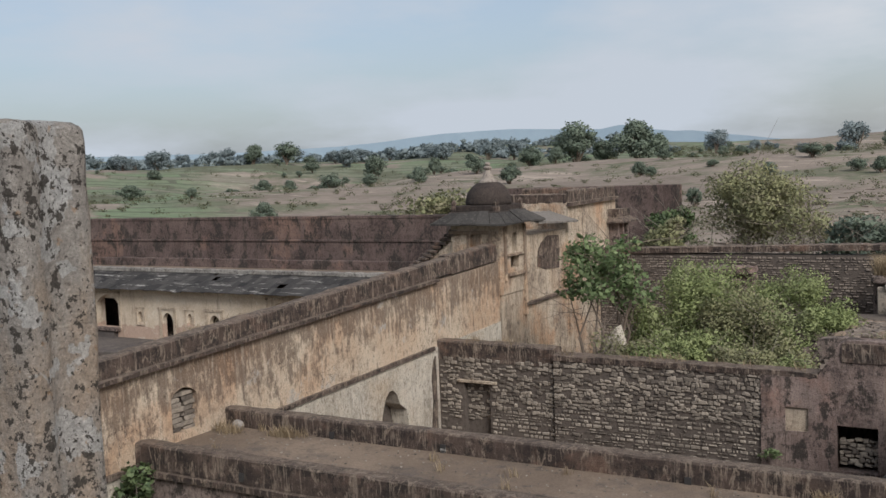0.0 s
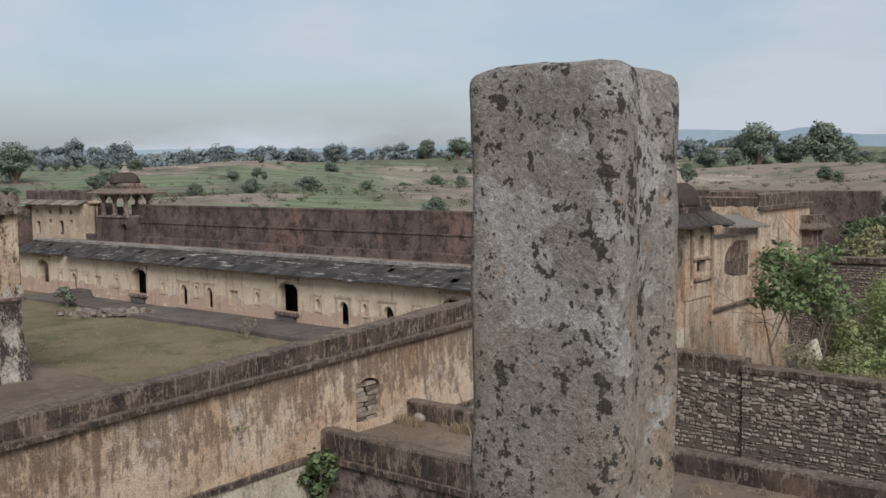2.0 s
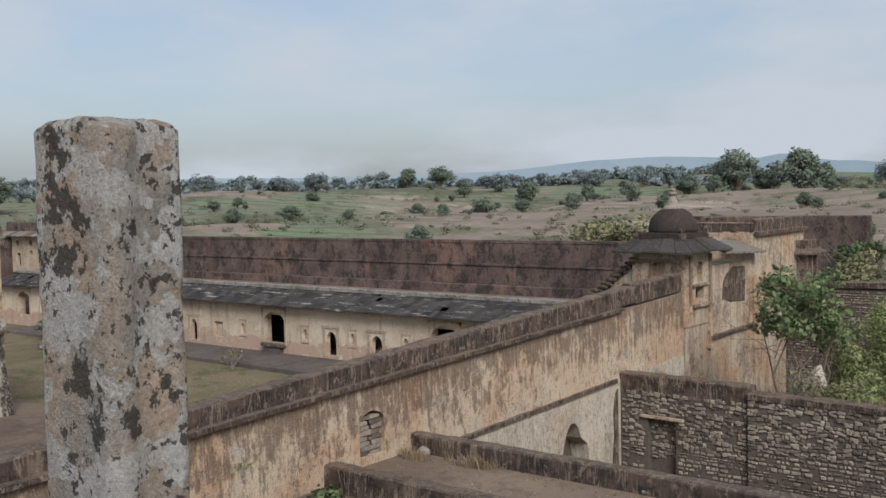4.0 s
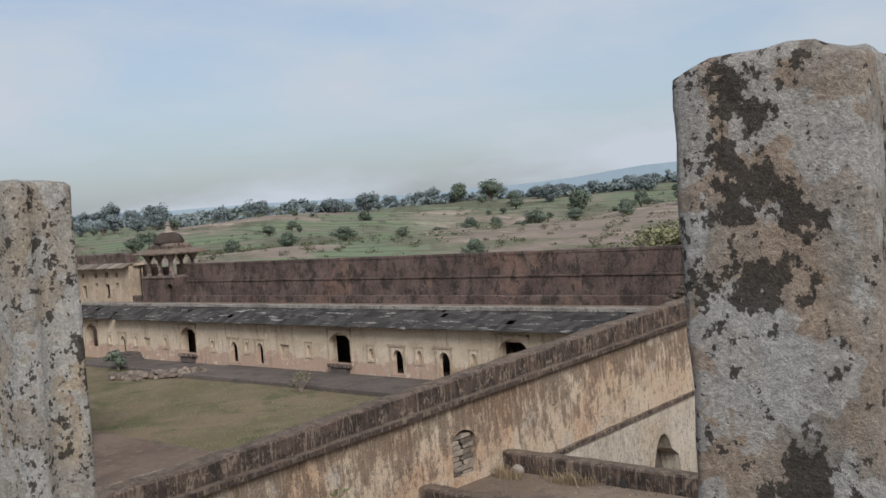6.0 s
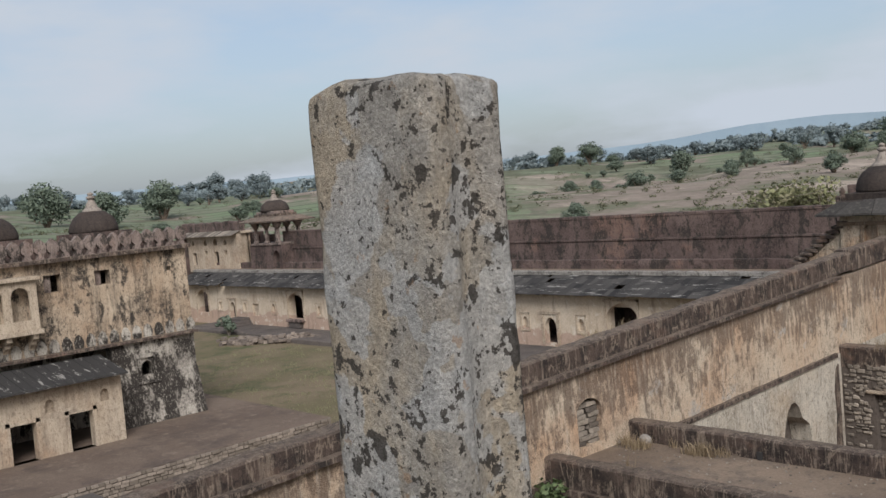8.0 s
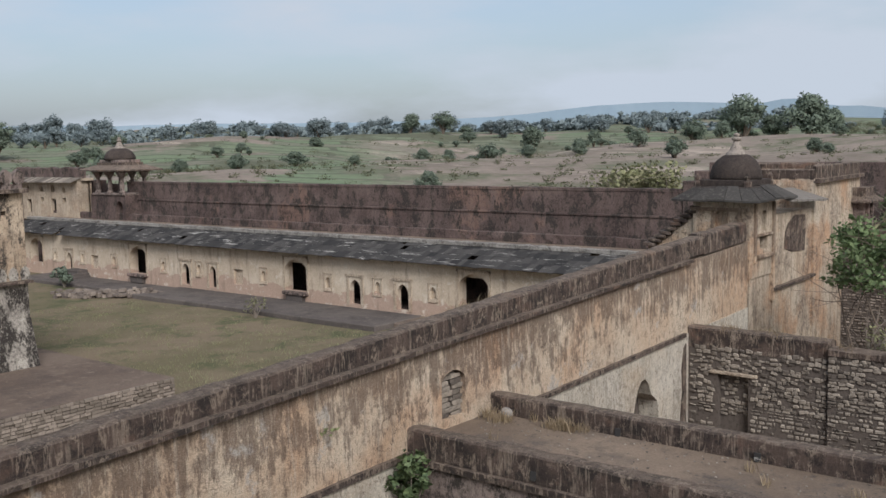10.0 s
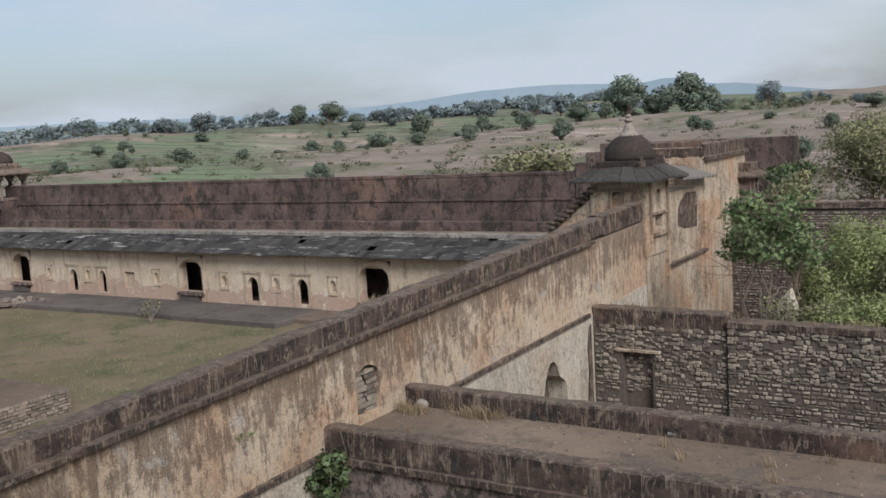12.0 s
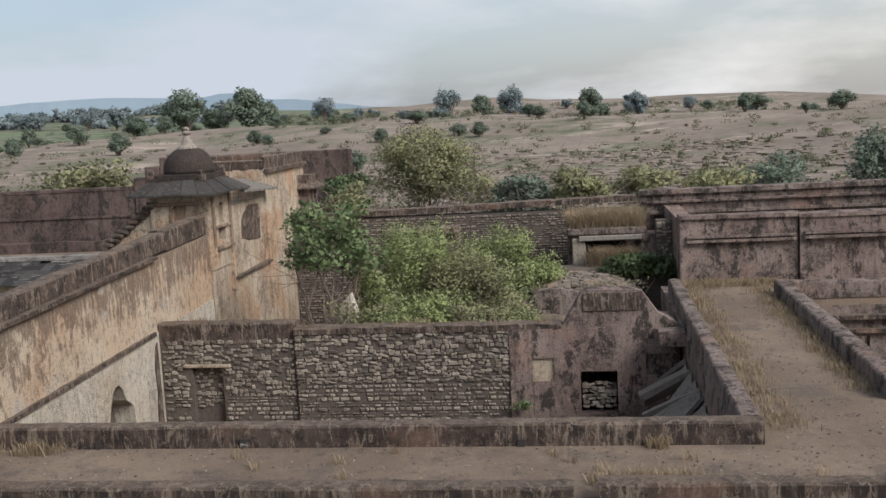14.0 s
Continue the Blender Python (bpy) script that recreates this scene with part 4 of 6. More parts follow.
stone_post(-0.300, 0.681, 0.124, 0.103, 1.330, 0.004, 3, 1.0, M_POST_SPECKLED, "grey sandstone post speckled with black lichen, grooved sides")
stone_post(-1.468, 0.712, 0.124, 0.102, 1.318, 0.010, 3, 5.0, M_POST_BLOTCHED, "sandstone post blotched with pale lichen, round worn head")
stone_post(-2.441, 0.642, 0.137, 0.088, 1.308, 0.005, 2, 9.0, M_POST_OCHRE, "grey and ochre stone post with black lichen spots")

# ---- corner tower with its domed pavilion ----
def dome(at, r, h, tip, parent, ribs=0.0):
    """A plastered dome on a drum, with a lotus cap and a finial of stacked balls."""
    bm = bmesh.new()
    prof = [(r * 1.02, 0), (r * 1.04, 0.12 * h), (r * 1.0, 0.3 * h), (r * 0.93, 0.5 * h), (r * 0.78, 0.7 * h), (r * 0.55, 0.87 * h), (r * 0.28, 0.97 * h), (r * 0.1, h)]
    lathe(bm, at, prof, 32, ribs)
    ob = part("dome", worn(bm, 0.015, 3), M_DOME, parent, "dark weathered plaster dome")
    for p in ob.data.polygons:
        p.use_smooth = True
    bm = bmesh.new()
    k = tip - h
    prof = [(0.44 * r, -0.16 * k), (0.40 * r, -0.03 * k), (0.27 * r, 0.1 * k), (0.22 * r, 0.28 * k), (0.15 * r, 0.46 * k), (0.11 * r, 0.56 * k), (0.19 * r, 0.66 * k), (0.19 * r, 0.73 * k), (0.1 * r, 0.79 * k), (0.13 * r, 0.88 * k), (0.11 * r, 0.95 * k), (0.02 * r, k)]
    lathe(bm, (at[0], at[1], at[2] + h), prof, 16)
    part("finial", bm, M_FINIAL, ob, "pale carved finial")


def eave(bm, x0, x1, y0, y1, z0, over, drop, thick=0.06):
    """A sloping stone eave round a rectangle."""
    a = [(x0, y0), (x1, y0), (x1, y1), (x0, y1)]
    b = [(x0 - over, y0 - over), (x1 + over, y0 - over), (x1 + over, y1 + over), (x0 - over, y1 + over)]
    for i in range(4):
        j = (i + 1) % 4
        lo = [(*a[i], z0), (*a[j], z0), (*b[j], z0 - drop), (*b[i], z0 - drop)]
        hexa(bm, [Vector(p) for p in lo] + [Vector(p) + Vector((0, 0, thick)) for p in lo])


tower = thing("corner_tower", "ochre plastered corner tower with a small domed pavilion", "tower", at=(-13.6, 30, -0.7))
tower.location = (0, 0, 0)
bm = bmesh.new()
FT, FS = along_x(26.2), along_y(-12.72)
pierced(bm, FT, -14.35, -12.72, 5.2, 7.3, 0.0, 0.14, [(-13.72, -13.38, 6.62, 7.1, 0.18)])
pierced(bm, FS, 26.34, 28.0, 5.2, 7.3, -0.22, 0.0, [(27.05, 27.45, 6.45, 7.05, 0.14), (26.95, 27.55, 5.95, 6.3, 0)])
for block in ((-14.35, -12.94, 26.34, 26.44, 5.2, 7.3), (-14.35, -14.2, 26.44, 28.0, 5.2, 7.3), (-14.2, -12.94, 27.6, 28.0, 5.2, 7.3)):
    part("inner_wall", boxes(block), M_ORANGE, tower)
part("pavilion_wall", bm, M_ORANGE, tower, "ochre plaster pavilion wall with arched niches")
bm = boxes((-12.78, -12.66, 26.5, 26.62, 5.6, 7.25), (-12.78, -12.66, 27.85, 28.0, 4.4, 7.25), (-12.78, -12.62, 26.7, 27.8, 5.72, 5.82), (-12.78, -12.64, 26.7, 27.8, 6.33, 6.4), (-14.4, -12.7, 26.14, 26.22, 7.05, 7.15),
           (-13.8, -13.74, 26.15, 26.21, 6.5, 7.05), (-13.36, -13.30, 26.15, 26.21, 6.5, 7.05), (-13.05, -12.95, 26.13, 26.21, 5.9, 7.05))
part("moulding", rounded(bm, 0.01), M_LONG, tower, "pale plaster mouldings and pilasters")
for block in ((-15.2, -12.76, 26.3, 28.0, -0.7, 5.2), (-15.2, -12.74, 28.0, 31.3, -0.7, 6.85), (-15.4, -12.68, 31.3, 36.0, -0.7, 7.75), (-15.4, -12.80, 31.5, 36.0, 7.75, 8.0)):
    part("body", boxes(block), M_ORANGE, tower, "streaked orange and cream plaster tower body")
for a, b, wide, tall, count, amp in (((-12.7, 27.9, 4.68), (-12.7, 31.4, 4.72), 0.16, 0.09, 30, 0.012), ((-12.62, 31.3, 7.62), (-12.62, 36.0, 7.66), 0.2, 0.12, 30, 0.02)):
    bm = bmesh.new()
    bar(bm, a, b, wide, tall, count, amp)
    part("ledge", bm, M_COPE, tower, "thin dark ledge")
for a, b, wide, tall, count, amp in (((-15.3, 31.45, 7.72), (-12.7, 31.45, 7.72), 0.3, 0.32, 20, 0.035), ((-12.85, 31.4, 7.72), (-12.85, 36.0, 7.74), 0.32, 0.42, 30, 0.035), ((-15.3, 33.4, 7.74), (-12.9, 33.4, 7.74), 0.3, 0.45, 16, 0.04)):
    bm = bmesh.new()
    bar(bm, a, b, wide, tall, count, amp)
    part("parapet", bm, M_COPE, tower, "dark crumbling tower parapet")
bm = bmesh.new()
prism(bm, [(28.9, 5.8), (29.5, 5.66), (30.6, 5.6), (30.66, 6.2), (30.6, 6.7), (29.7, 6.74), (29.2, 6.55), (28.95, 6.3)], FS, -0.03, 0.006)
part("stain", bm, M_COPE, tower, "dark bare panel where plaster has fallen")
def eave_ring(x0, x1, y0, y1, z0, over, drop, step, parent, seed):
    """A sloping eave of separate stone slabs round a rectangle."""
    r = random.Random(seed)
    corners = [Vector((x0, y0, z0)), Vector((x1, y0, z0)), Vector((x1, y1, z0)), Vector((x0, y1, z0))]
    centre = (corners[0] + corners[2]) / 2
    for i in range(4):
        a, b = corners[i], corners[(i + 1) % 4]
        oa, ob = [p + Vector((math.copysign(over, p.x - centre.x), math.copysign(over, p.y - centre.y), -drop)) for p in (a, b)]
        count = max(int((b - a).length / step), 2)
        for k in range(count):
            f, g = k / count + 0.004, (k + 1) / count - 0.004
            jut, lift = r.uniform(-0.02, 0.05), r.uniform(-0.012, 0.012)
            lo = [a.lerp(b, f), a.lerp(b, g), oa.lerp(ob, g), oa.lerp(ob, f)]
            lo[2] += (lo[2] - lo[1]) * jut
            lo[3] += (lo[3] - lo[0]) * jut
            bm = bmesh.new()
            hexa(bm, [p + Vector((0, 0, lift)) for p in lo] + [p + Vector((0, 0, lift + 0.055)) for p in lo])
            part("eave_slab", worn(bm, 0.012, 5), M_SLAB, parent)


eave_ring(-14.3, -12.75, 26.25, 28.0, 7.68, 0.5, 0.34, 0.3, tower, 4)
for k in range(7):
    bm = bmesh.new()
    y0 = 28.05 + k * 0.46
    z = 7.42 - 0.02 * k
    hexa(bm, [(-13.3, y0, z + 0.12), (-12.25, y0 + 0.05, z - 0.2), (-12.25, y0 + 0.44, z - 0.2), (-13.3, y0 + 0.43, z + 0.12), (-13.3, y0, z + 0.18), (-12.25, y0 + 0.05, z - 0.14), (-12.25, y0 + 0.44, z - 0.14), (-13.3, y0 + 0.43, z + 0.18)])
    part("side_eave_slab", worn(bm, 0.02, 5), M_GREY, tower, "pale grey slanting eave slab")
bm = boxes((-14.3, -12.78, 26.3, 28.1, 7.3, 7.62), (-14.42, -12.7, 26.2, 28.15, 7.6, 7.72), (-14.3, -12.8, 26.32, 28.0, 7.72, 7.9))
part("roof_tier", worn(rounded(bm, 0.02), 0.015, 4), M_DOME, tower, "stepped roof base under the dome")
for x, y in ((-14.3, 26.35), (-12.85, 26.35), (-12.85, 28.0), (-14.3, 28.0)):
    bm = bmesh.new()
    lathe(bm, (x, y, 7.72), [(0.1, 0), (0.11, 0.12), (0.07, 0.18), (0.09, 0.26), (0.03, 0.36)], 8)
    part("corner_knob", bm, M_COPE, tower)
dome((-13.5, 27.13, 7.9), 0.69, 0.75, 1.30, tower)
# oriel on the tower's side, half hidden by the tree
bm = bmesh.new()
eave(bm, -12.7, -12.25, 35.2, 36.4, 6.95, 0.22, 0.16)
box(bm, -12.7, -12.25, 35.2, 36.4, 6.95, 7.3)
part("oriel_roof", worn(bm, 0.02, 4), M_COPE, tower, "dark roof of a side oriel")
part("oriel", boxes((-12.7, -12.3, 35.25, 35.35, 5.7, 6.9), (-12.7, -12.3, 36.25, 36.35, 5.7, 6.9), (-12.7, -12.3, 35.75, 35.85, 5.7, 6.9), (-12.7, -12.2, 35.2, 36.4, 5.55, 5.75)), M_PINK, tower, "ruined side oriel")

# broken flight of steps against the tower
stair = thing("broken_stair", "broken dark stone stair climbing to the tower roof", "stair")
bm = bmesh.new()
prism(bm, [(-15.8, 4.2), (-14.36, 4.2), (-14.36, 7.2), (-14.55, 7.02), (-15.1, 6.56), (-15.8, 5.98)], along_x(26.32), 0, 0.5)
part("wall", worn(bm, 0.01, 3), M_ORANGE, stair, "tan plaster wall carrying the steps")
for k in range(10):
    x, z = -15.88 + k * 0.158, 5.98 + k * 0.122
    part("step", worn(rounded(boxes((x, x + 0.36, 26.16, 26.86, z, z + 0.1)), 0.02), 0.04, 5), M_COPE, stair)

# ---- open pavilion on the far corner ----
pav = thing("corner_pavilion", "open domed stone pavilion on a dark base", "pavilion")
bm = bmesh.new()
pierced(bm, along_x(43.9), -73.4, -68.7, 3.6, 5.65, 0, 0.5, [(-70.0, -69.0, 3.7, 5.2, 0.6)])
box(bm, -73.4, -68.7, 44.4, 46.2, 3.6, 5.6)
part("base", bm, M_REAR, pav, "dark stained pavilion base")
part("floor_slab", rounded(boxes((-73.1, -68.7, 43.8, 46.3, 5.62, 5.8)), 0.03), M_DARK, pav)
for x in (-72.4, -69.2, -70.8):
    for y in (44.0, 46.0):
        bm = bmesh.new()
        lathe(bm, (x, y, 5.8), [(0.26, 0), (0.26, 0.12), (0.17, 0.2), (0.19, 0.6), (0.14, 1.1), (0.2, 1.2), (0.36, 1.5), (0.4, 1.62)], 10)
        part("column", bm, M_DARK, pav)
part("beam", boxes((-72.9, -68.7, 43.7, 46.3, 7.4, 7.62)), M_DARK, pav)
bm = bmesh.new()
eave(bm, -72.6, -69.0, 43.9, 46.1, 7.85, 0.9, 0.35, 0.1)
box(bm, -72.4, -69.2, 44.0, 46.0, 7.7, 8.15)
part("eave", worn(bm, 0.02, 2), M_COPE, pav, "wide projecting stone eave")
part("drum", rounded(boxes((-72.1, -69.5, 44.0, 46.0, 8.1, 8.35)), 0.04), M_DARK, pav)
dome((-70.8, 45.0, 8.35), 1.12, 0.95, 1.75, pav, 0.03)

# ---- pale upper building at the far corner ----
house = thing("upper_house", "pale two-storey house with a slab eave and dark parapet", "house")
bm = bmesh.new()
wins = [(-79.4, -78.6, 4.0, 5.2, 0), (-79.3, -78.7, 5.75, 6.35, 0.3), (-77.6, -77.1, 5.75, 6.2, 0.25), (-77.6, -77.1, 4.9, 5.3, 0), (-81.0, -80.5, 5.75, 6.2, 0.25), (-81.0, -80.5, 4.9, 5.3, 0), (-83.2, -82.7, 5.75, 6.2, 0.25), (-83.2, -82.5, 4.0, 5.1, 0)]
pierced(bm, along_x(43.9), -85, -75.3, 3.4, 6.75, 0, 0.3, wins)
part("wall", bm, M_TAN, house, "pale cream plaster front")
part("inner_wall", boxes((-85, -75.3, 44.9, 45.2, 3.4, 6.7), (-85, -75.0, 44.2, 45.2, 6.7, 6.9), (-75.45, -75.3, 44.2, 45.0, 3.4, 6.8)), M_TAN, house)
bm = bmesh.new()
for k in range(24):
    x = -85.2 + k * 0.42
    hexa(bm, [(x, 43.2, 6.55), (x + 0.38, 43.2, 6.55), (x + 0.38, 44.3, 6.95), (x, 44.3, 6.95), (x, 43.2, 6.62), (x + 0.38, 43.2, 6.62), (x + 0.38, 44.3, 7.02), (x, 44.3, 7.02)])
part("eave_slabs", worn(bm, 0.03, 3), M_STONES, house, "pale slanting eave slabs")
bm = bmesh.new()
bar(bm, (-85.2, 44.4, 6.9), (-75.2, 44.4, 6.9), 0.5, 0.85, 40, 0.1, size=1.2)
part("parapet", bm, M_REAR, house, "ruined dark parapet")
bm = boxes((-84.5, -74.0, 44.2, 44.6, 3.5, 4.0))
setting("parapet_corner", worn(bm, 0.03, 2), M_DARK, "low dark parapet before the pale house", "parapet")

# ---- palace block beside the forecourt ----
palace = thing("palace_block", "stained two-storey palace block with battlements and domes", "palace")
FP = along_y(-41.5)
bm = bmesh.new()
pierced(bm, FP, 6.0, 21.1, 3.7, 7.45, -0.5, 0, [(14.85, 15.55, 6.2, 6.9, 0), (16.95, 17.6, 6.25, 6.85, 0), (20.15, 20.35, 6.5, 6.68, 0)])
box(bm, -56, -42.0, 20.7, 21.1, 0.1, 7.45)
box(bm, -56, -42.1, 6, 20.7, 7.2, 7.44)
part("upper_wall", bm, M_PALACE, palace, "stained peach plaster upper wall")
bm = bmesh.new()
pierced(bm, FP, 17.3, 21.1, 0.1, 3.7, -0.5, 0.02, [(18.5, 19.1, 1.95, 2.8, 0.3)])
hexa(bm, [(-41.6, 17.3, 0.1), (-41.05, 17.3, 0.1), (-41.05, 21.2, 0.1), (-41.6, 21.2, 0.1), (-41.6, 17.3, 2.2), (-41.45, 17.3, 2.2), (-41.45, 21.12, 2.2), (-41.6, 21.12, 2.2)])
part("foot_wall", bm, M_BLACKPAL, palace, "blackened and whitewashed battered foot")
part("window_surround", boxes((-41.5, -41.38, 18.36, 18.5, 1.9, 3.0), (-41.5, -41.38, 19.1, 19.24, 1.9, 3.0), (-41.5, -41.34, 18.3, 19.3, 2.95, 3.1), (-41.5, -41.3, 18.3, 19.3, 1.84, 1.94)), M_BLACKPAL, palace)
for y0, y1, z0, z1 in ((14.85, 15.55, 6.2, 6.9), (16.95, 17.6, 6.25, 6.85)):
    part("shutter", rounded(boxes((-41.72, -41.66, y0 + 0.02, (y0 + y1) / 2 - 0.01, z0, z1)), 0.01), M_DARK, palace, "weathered half shutter")
part("room_dark", boxes((-43.5, -43.3, 6, 20.7, 0.1, 7.2)), M_BLACKPAL, palace)
bm = bmesh.new()
bar(bm, (-41.4, 6, 3.66), (-41.4, 21.2, 3.66), 0.4, 0.12, 60, 0.02)
bar(bm, (-41.4, 6, 7.4), (-41.4, 21.2, 7.4), 0.5, 0.16, 60, 0.02)
part("ledge", bm, M_COPE, palace, "dark projecting ledges")
for k in range(26):
    y = 8.5 + k * 0.5
    bm = bmesh.new()
    prism(bm, [(y - 0.17, 3.8), (y + 0.17, 3.8), (y + 0.21, 4.05), (y + 0.12, 4.27), (y, 4.36), (y - 0.12, 4.27), (y - 0.21, 4.05)], FP, 0.0, 0.05)
    part("carved_petal", bm, M_BLACKPAL, palace)
for k in range(30):
    y = 6.2 + k * 0.51
    bm = bmesh.new()
    prism(bm, [(y - 0.2, 7.5), (y + 0.2, 7.5), (y + 0.13, 7.62), (y + 0.10, 7.74), (y + 0.22, 7.86), (y + 0.245, 8.0), (y + 0.2, 8.18), (y + 0.08, 8.3), (y, 8.36), (y - 0.08, 8.3), (y - 0.2, 8.18), (y - 0.245, 8.0), (y - 0.22, 7.86), (y - 0.10, 7.74), (y - 0.13, 7.62)], FP, -0.25, 0.02)
    part("merlon", worn(bm, 0.02, 4), M_DARK, palace)
bm = bmesh.new()
bar(bm, (-42.6, 6, 7.45), (-42.6, 21.1, 7.45), 0.2, 0.5, 60, 0.03)
part("battlement_back", bm, M_REAR, palace)
FQ = along_y(-39.5)
bm = bmesh.new()
pierced(bm, FQ, 4.0, 16.7, 0.1, 2.95, -0.4, 0, [(12.3, 13.25, 0.18, 1.62, 0), (14.5, 15.45, 0.18, 1.62, 0), (10.1, 11.05, 0.18, 1.62, 0), (13.65, 14.0, 1.85, 2.35, 0.2), (15.8, 16.15, 1.85, 2.35, 0.2), (11.4, 11.75, 1.85, 2.35, 0.2)])
box(bm, -41.5, -39.9, 16.3, 16.7, 0.1, 2.95)
part("porch_wall", bm, M_TAN, palace, "cream plaster porch front")
for y0, y1 in ((13.5, 14.2), (15.7, 16.25), (11.3, 11.9)):
    part("niche_back", boxes((-39.8, -39.7, y0, y1, 1.8, 2.4)), M_TAN, palace)
for u0, u1 in ((12.3, 13.25), (14.5, 15.45), (10.1, 11.05)):
    bm = bmesh.new()
    for a, b, c, d in ((u0 - 0.14, u0, 0.15, 1.76), (u1, u1 + 0.14, 0.15, 1.76), (u0 - 0.14, u1 + 0.14, 1.62, 1.76)):
        hexa(bm, [FQ(*p) for p in ((a, 0, c), (b, 0, c), (b, 0.05, c), (a, 0.05, c), (a, 0, d), (b, 0, d), (b, 0.05, d), (a, 0.05, d))])
    part("door_surround", bm, M_TAN, palace)
for k in range(32):
    y = 4.0 + k * 0.4
    bm = bmesh.new()
    hexa(bm, [(-41.5, y, 3.35), (-38.9, y, 2.85), (-38.9, y + 0.38, 2.85), (-41.5, y + 0.38, 3.35), (-41.5, y, 3.43), (-38.9, y, 2.92), (-38.9, y + 0.38, 2.92), (-41.5, y + 0.38, 3.43)])
    part("roof_slab", worn(bm, 0.02, 4), M_SLATE, palace)
bm = bmesh.new()
pierced(bm, along_y(-40.8), 11.0, 14.3, 4.9, 6.9, -0.12, 0, [(11.3, 12.0, 5.3, 6.6, 0.3), (12.3, 13.0, 5.3, 6.6, 0.3), (13.3, 14.0, 5.3, 6.6, 0.3)])
box(bm, -41.5, -40.7, 10.9, 14.4, 4.75, 4.92)
box(bm, -41.5, -40.6, 10.9, 14.4, 6.85, 6.98)
part("balcony", bm, M_TAN, palace, "pale projecting balcony")
for y in (11.2, 12.1, 13.1, 14.1):
    bm = bmesh.new()
    prism(bm, [(0.0, 4.75), (0.7, 4.75), (0.65, 4.55), (0.4, 4.45), (0.35, 4.3), (0.15, 4.2), (0.0, 4.0)], lambda u, d, z, y=y: (-41.5 + u, y + d, z), -0.1, 0.1)
    part("bracket", bm, M_TAN, palace)
for y in (18.2, 13.9):
    bm = boxes((-45.2, -42.8, y - 1.2, y + 1.2, 7.4, 8.4))
    part("dome_base", bm, M_REAR, palace)
    dome((-44.0, y, 8.4), 1.0, 1.0, 1.75, palace)

# ---- slate eaves of the arcade ----
rng = random.Random(3)
verts, faces = [], []
for row in range(4):
    x = -80.0
    while x < -14:
        w = rng.uniform(0.32, 0.6)
        if rng.random() > 0.03:
            y0, z0 = 39.95 + row * 0.6, 2.80 + row * 0.215
            drop = rng.uniform(-0.02, 0.02) - (0.05 if rng.random() < 0.06 else 0)
            tilt = rng.uniform(-0.015, 0.015)
            i = len(verts)
            for dz in (0, 0.035):
                verts += [(x, y0 - rng.uniform(0, 0.05), z0 + drop + dz), (x + w - 0.012, y0, z0 + drop + tilt + dz), (x + w - 0.012, y0 + 0.72, z0 + 0.26 + dz), (x, y0 + 0.72, z0 + 0.26 + dz)]
            faces += [tuple(i + k for k in f) for f in ((3, 2, 1, 0), (4, 5, 6, 7), (0, 1, 5, 4), (1, 2, 6, 5), (2, 3, 7, 6), (3, 0, 4, 7))]
        x += w
slates = part("slates", (verts, faces), M_SLATE)
tagged(slates, "black slate slabs sloping over the arcade front", "slates", kind="stuff")

# door thresholds of the arcade
for u0, u1 in DOORS[:3]:
    st = thing("door_step", "reddish plastered threshold block before an arcade door", "step", "thresholds of the arcade")
    part("tread", rounded(boxes((u0 + 0.1, u1 + 0.1, 40.25, 40.66, 0.22, 0.42)), 0.03), M_PINK, st)
    part("block", boxes((u0 + 0.35, u1 - 0.2, 40.35, 40.65, -0.2, 0.22)), M_PAVE, st)

# court steps and low ruins
steps = thing("court_steps", "worn dark stone steps up to the arcade", "steps")
for k in range(4):
    part("step", worn(rounded(boxes((-71.6 + k * 0.3, -68.4 - k * 0.2, 38.4 + k * 0.45, 40.6, -0.5, -0.3 + k * 0.2)), 0.04), 0.03, 2), M_PAVE, steps)
steps = thing("forecourt_steps", "dark stone steps at the foot of the forecourt", "steps")
for k in range(5):
    part("step", worn(rounded(boxes((-33.2, -30.6 - k * 0.1, 9.0 + k * 0.35, 12.6, -0.5, -0.32 + k * 0.13)), 0.03), 0.02, 3), M_PAVE, steps)


def stones(rows, seed, size, flat=1.0):
    """Loose stones at (x, y, z), joined."""
    r = random.Random(seed)
    vs, fs = [], []
    for x, y, z in rows:
        sx, sy, sz = size * r.uniform(0.6, 1.4), size * r.uniform(0.6, 1.3), size * r.uniform(0.4, 0.9) * flat
        a, i = r.uniform(0, 3.1), len(vs)
        for k in (-0.5, 0.5):
            for u, v in ((-0.5, -0.5), (0.5, -0.5), (0.5, 0.5), (-0.5, 0.5)):
                u, v = u * sx * r.uniform(0.75, 1.1), v * sy * r.uniform(0.75, 1.1)
                vs.append((x + u * math.cos(a) - v * math.sin(a), y + u * math.sin(a) + v * math.cos(a), z + k * sz * r.uniform(0.8, 1.1)))
        fs += [tuple(i + k for k in f) for f in ((3, 2, 1, 0), (4, 5, 6, 7), (0, 1, 5, 4), (1, 2, 6, 5), (2, 3, 7, 6), (3, 0, 4, 7))]
    return vs, fs


rr = random.Random(8)
rows = [(-62.3 + t * 5.2 + rr.gauss(0, 0.35), 34.6 + t * 3.6 + rr.gauss(0, 0.35), -0.42 + abs(rr.gauss(0, 0.18))) for t in [rr.random() for _ in range(260)]]
tagged(part("ruin_stones", stones(rows, 4, 0.34), M_STONED), "tumbled stones of a low ruined court wall", "rubble", kind="stuff")
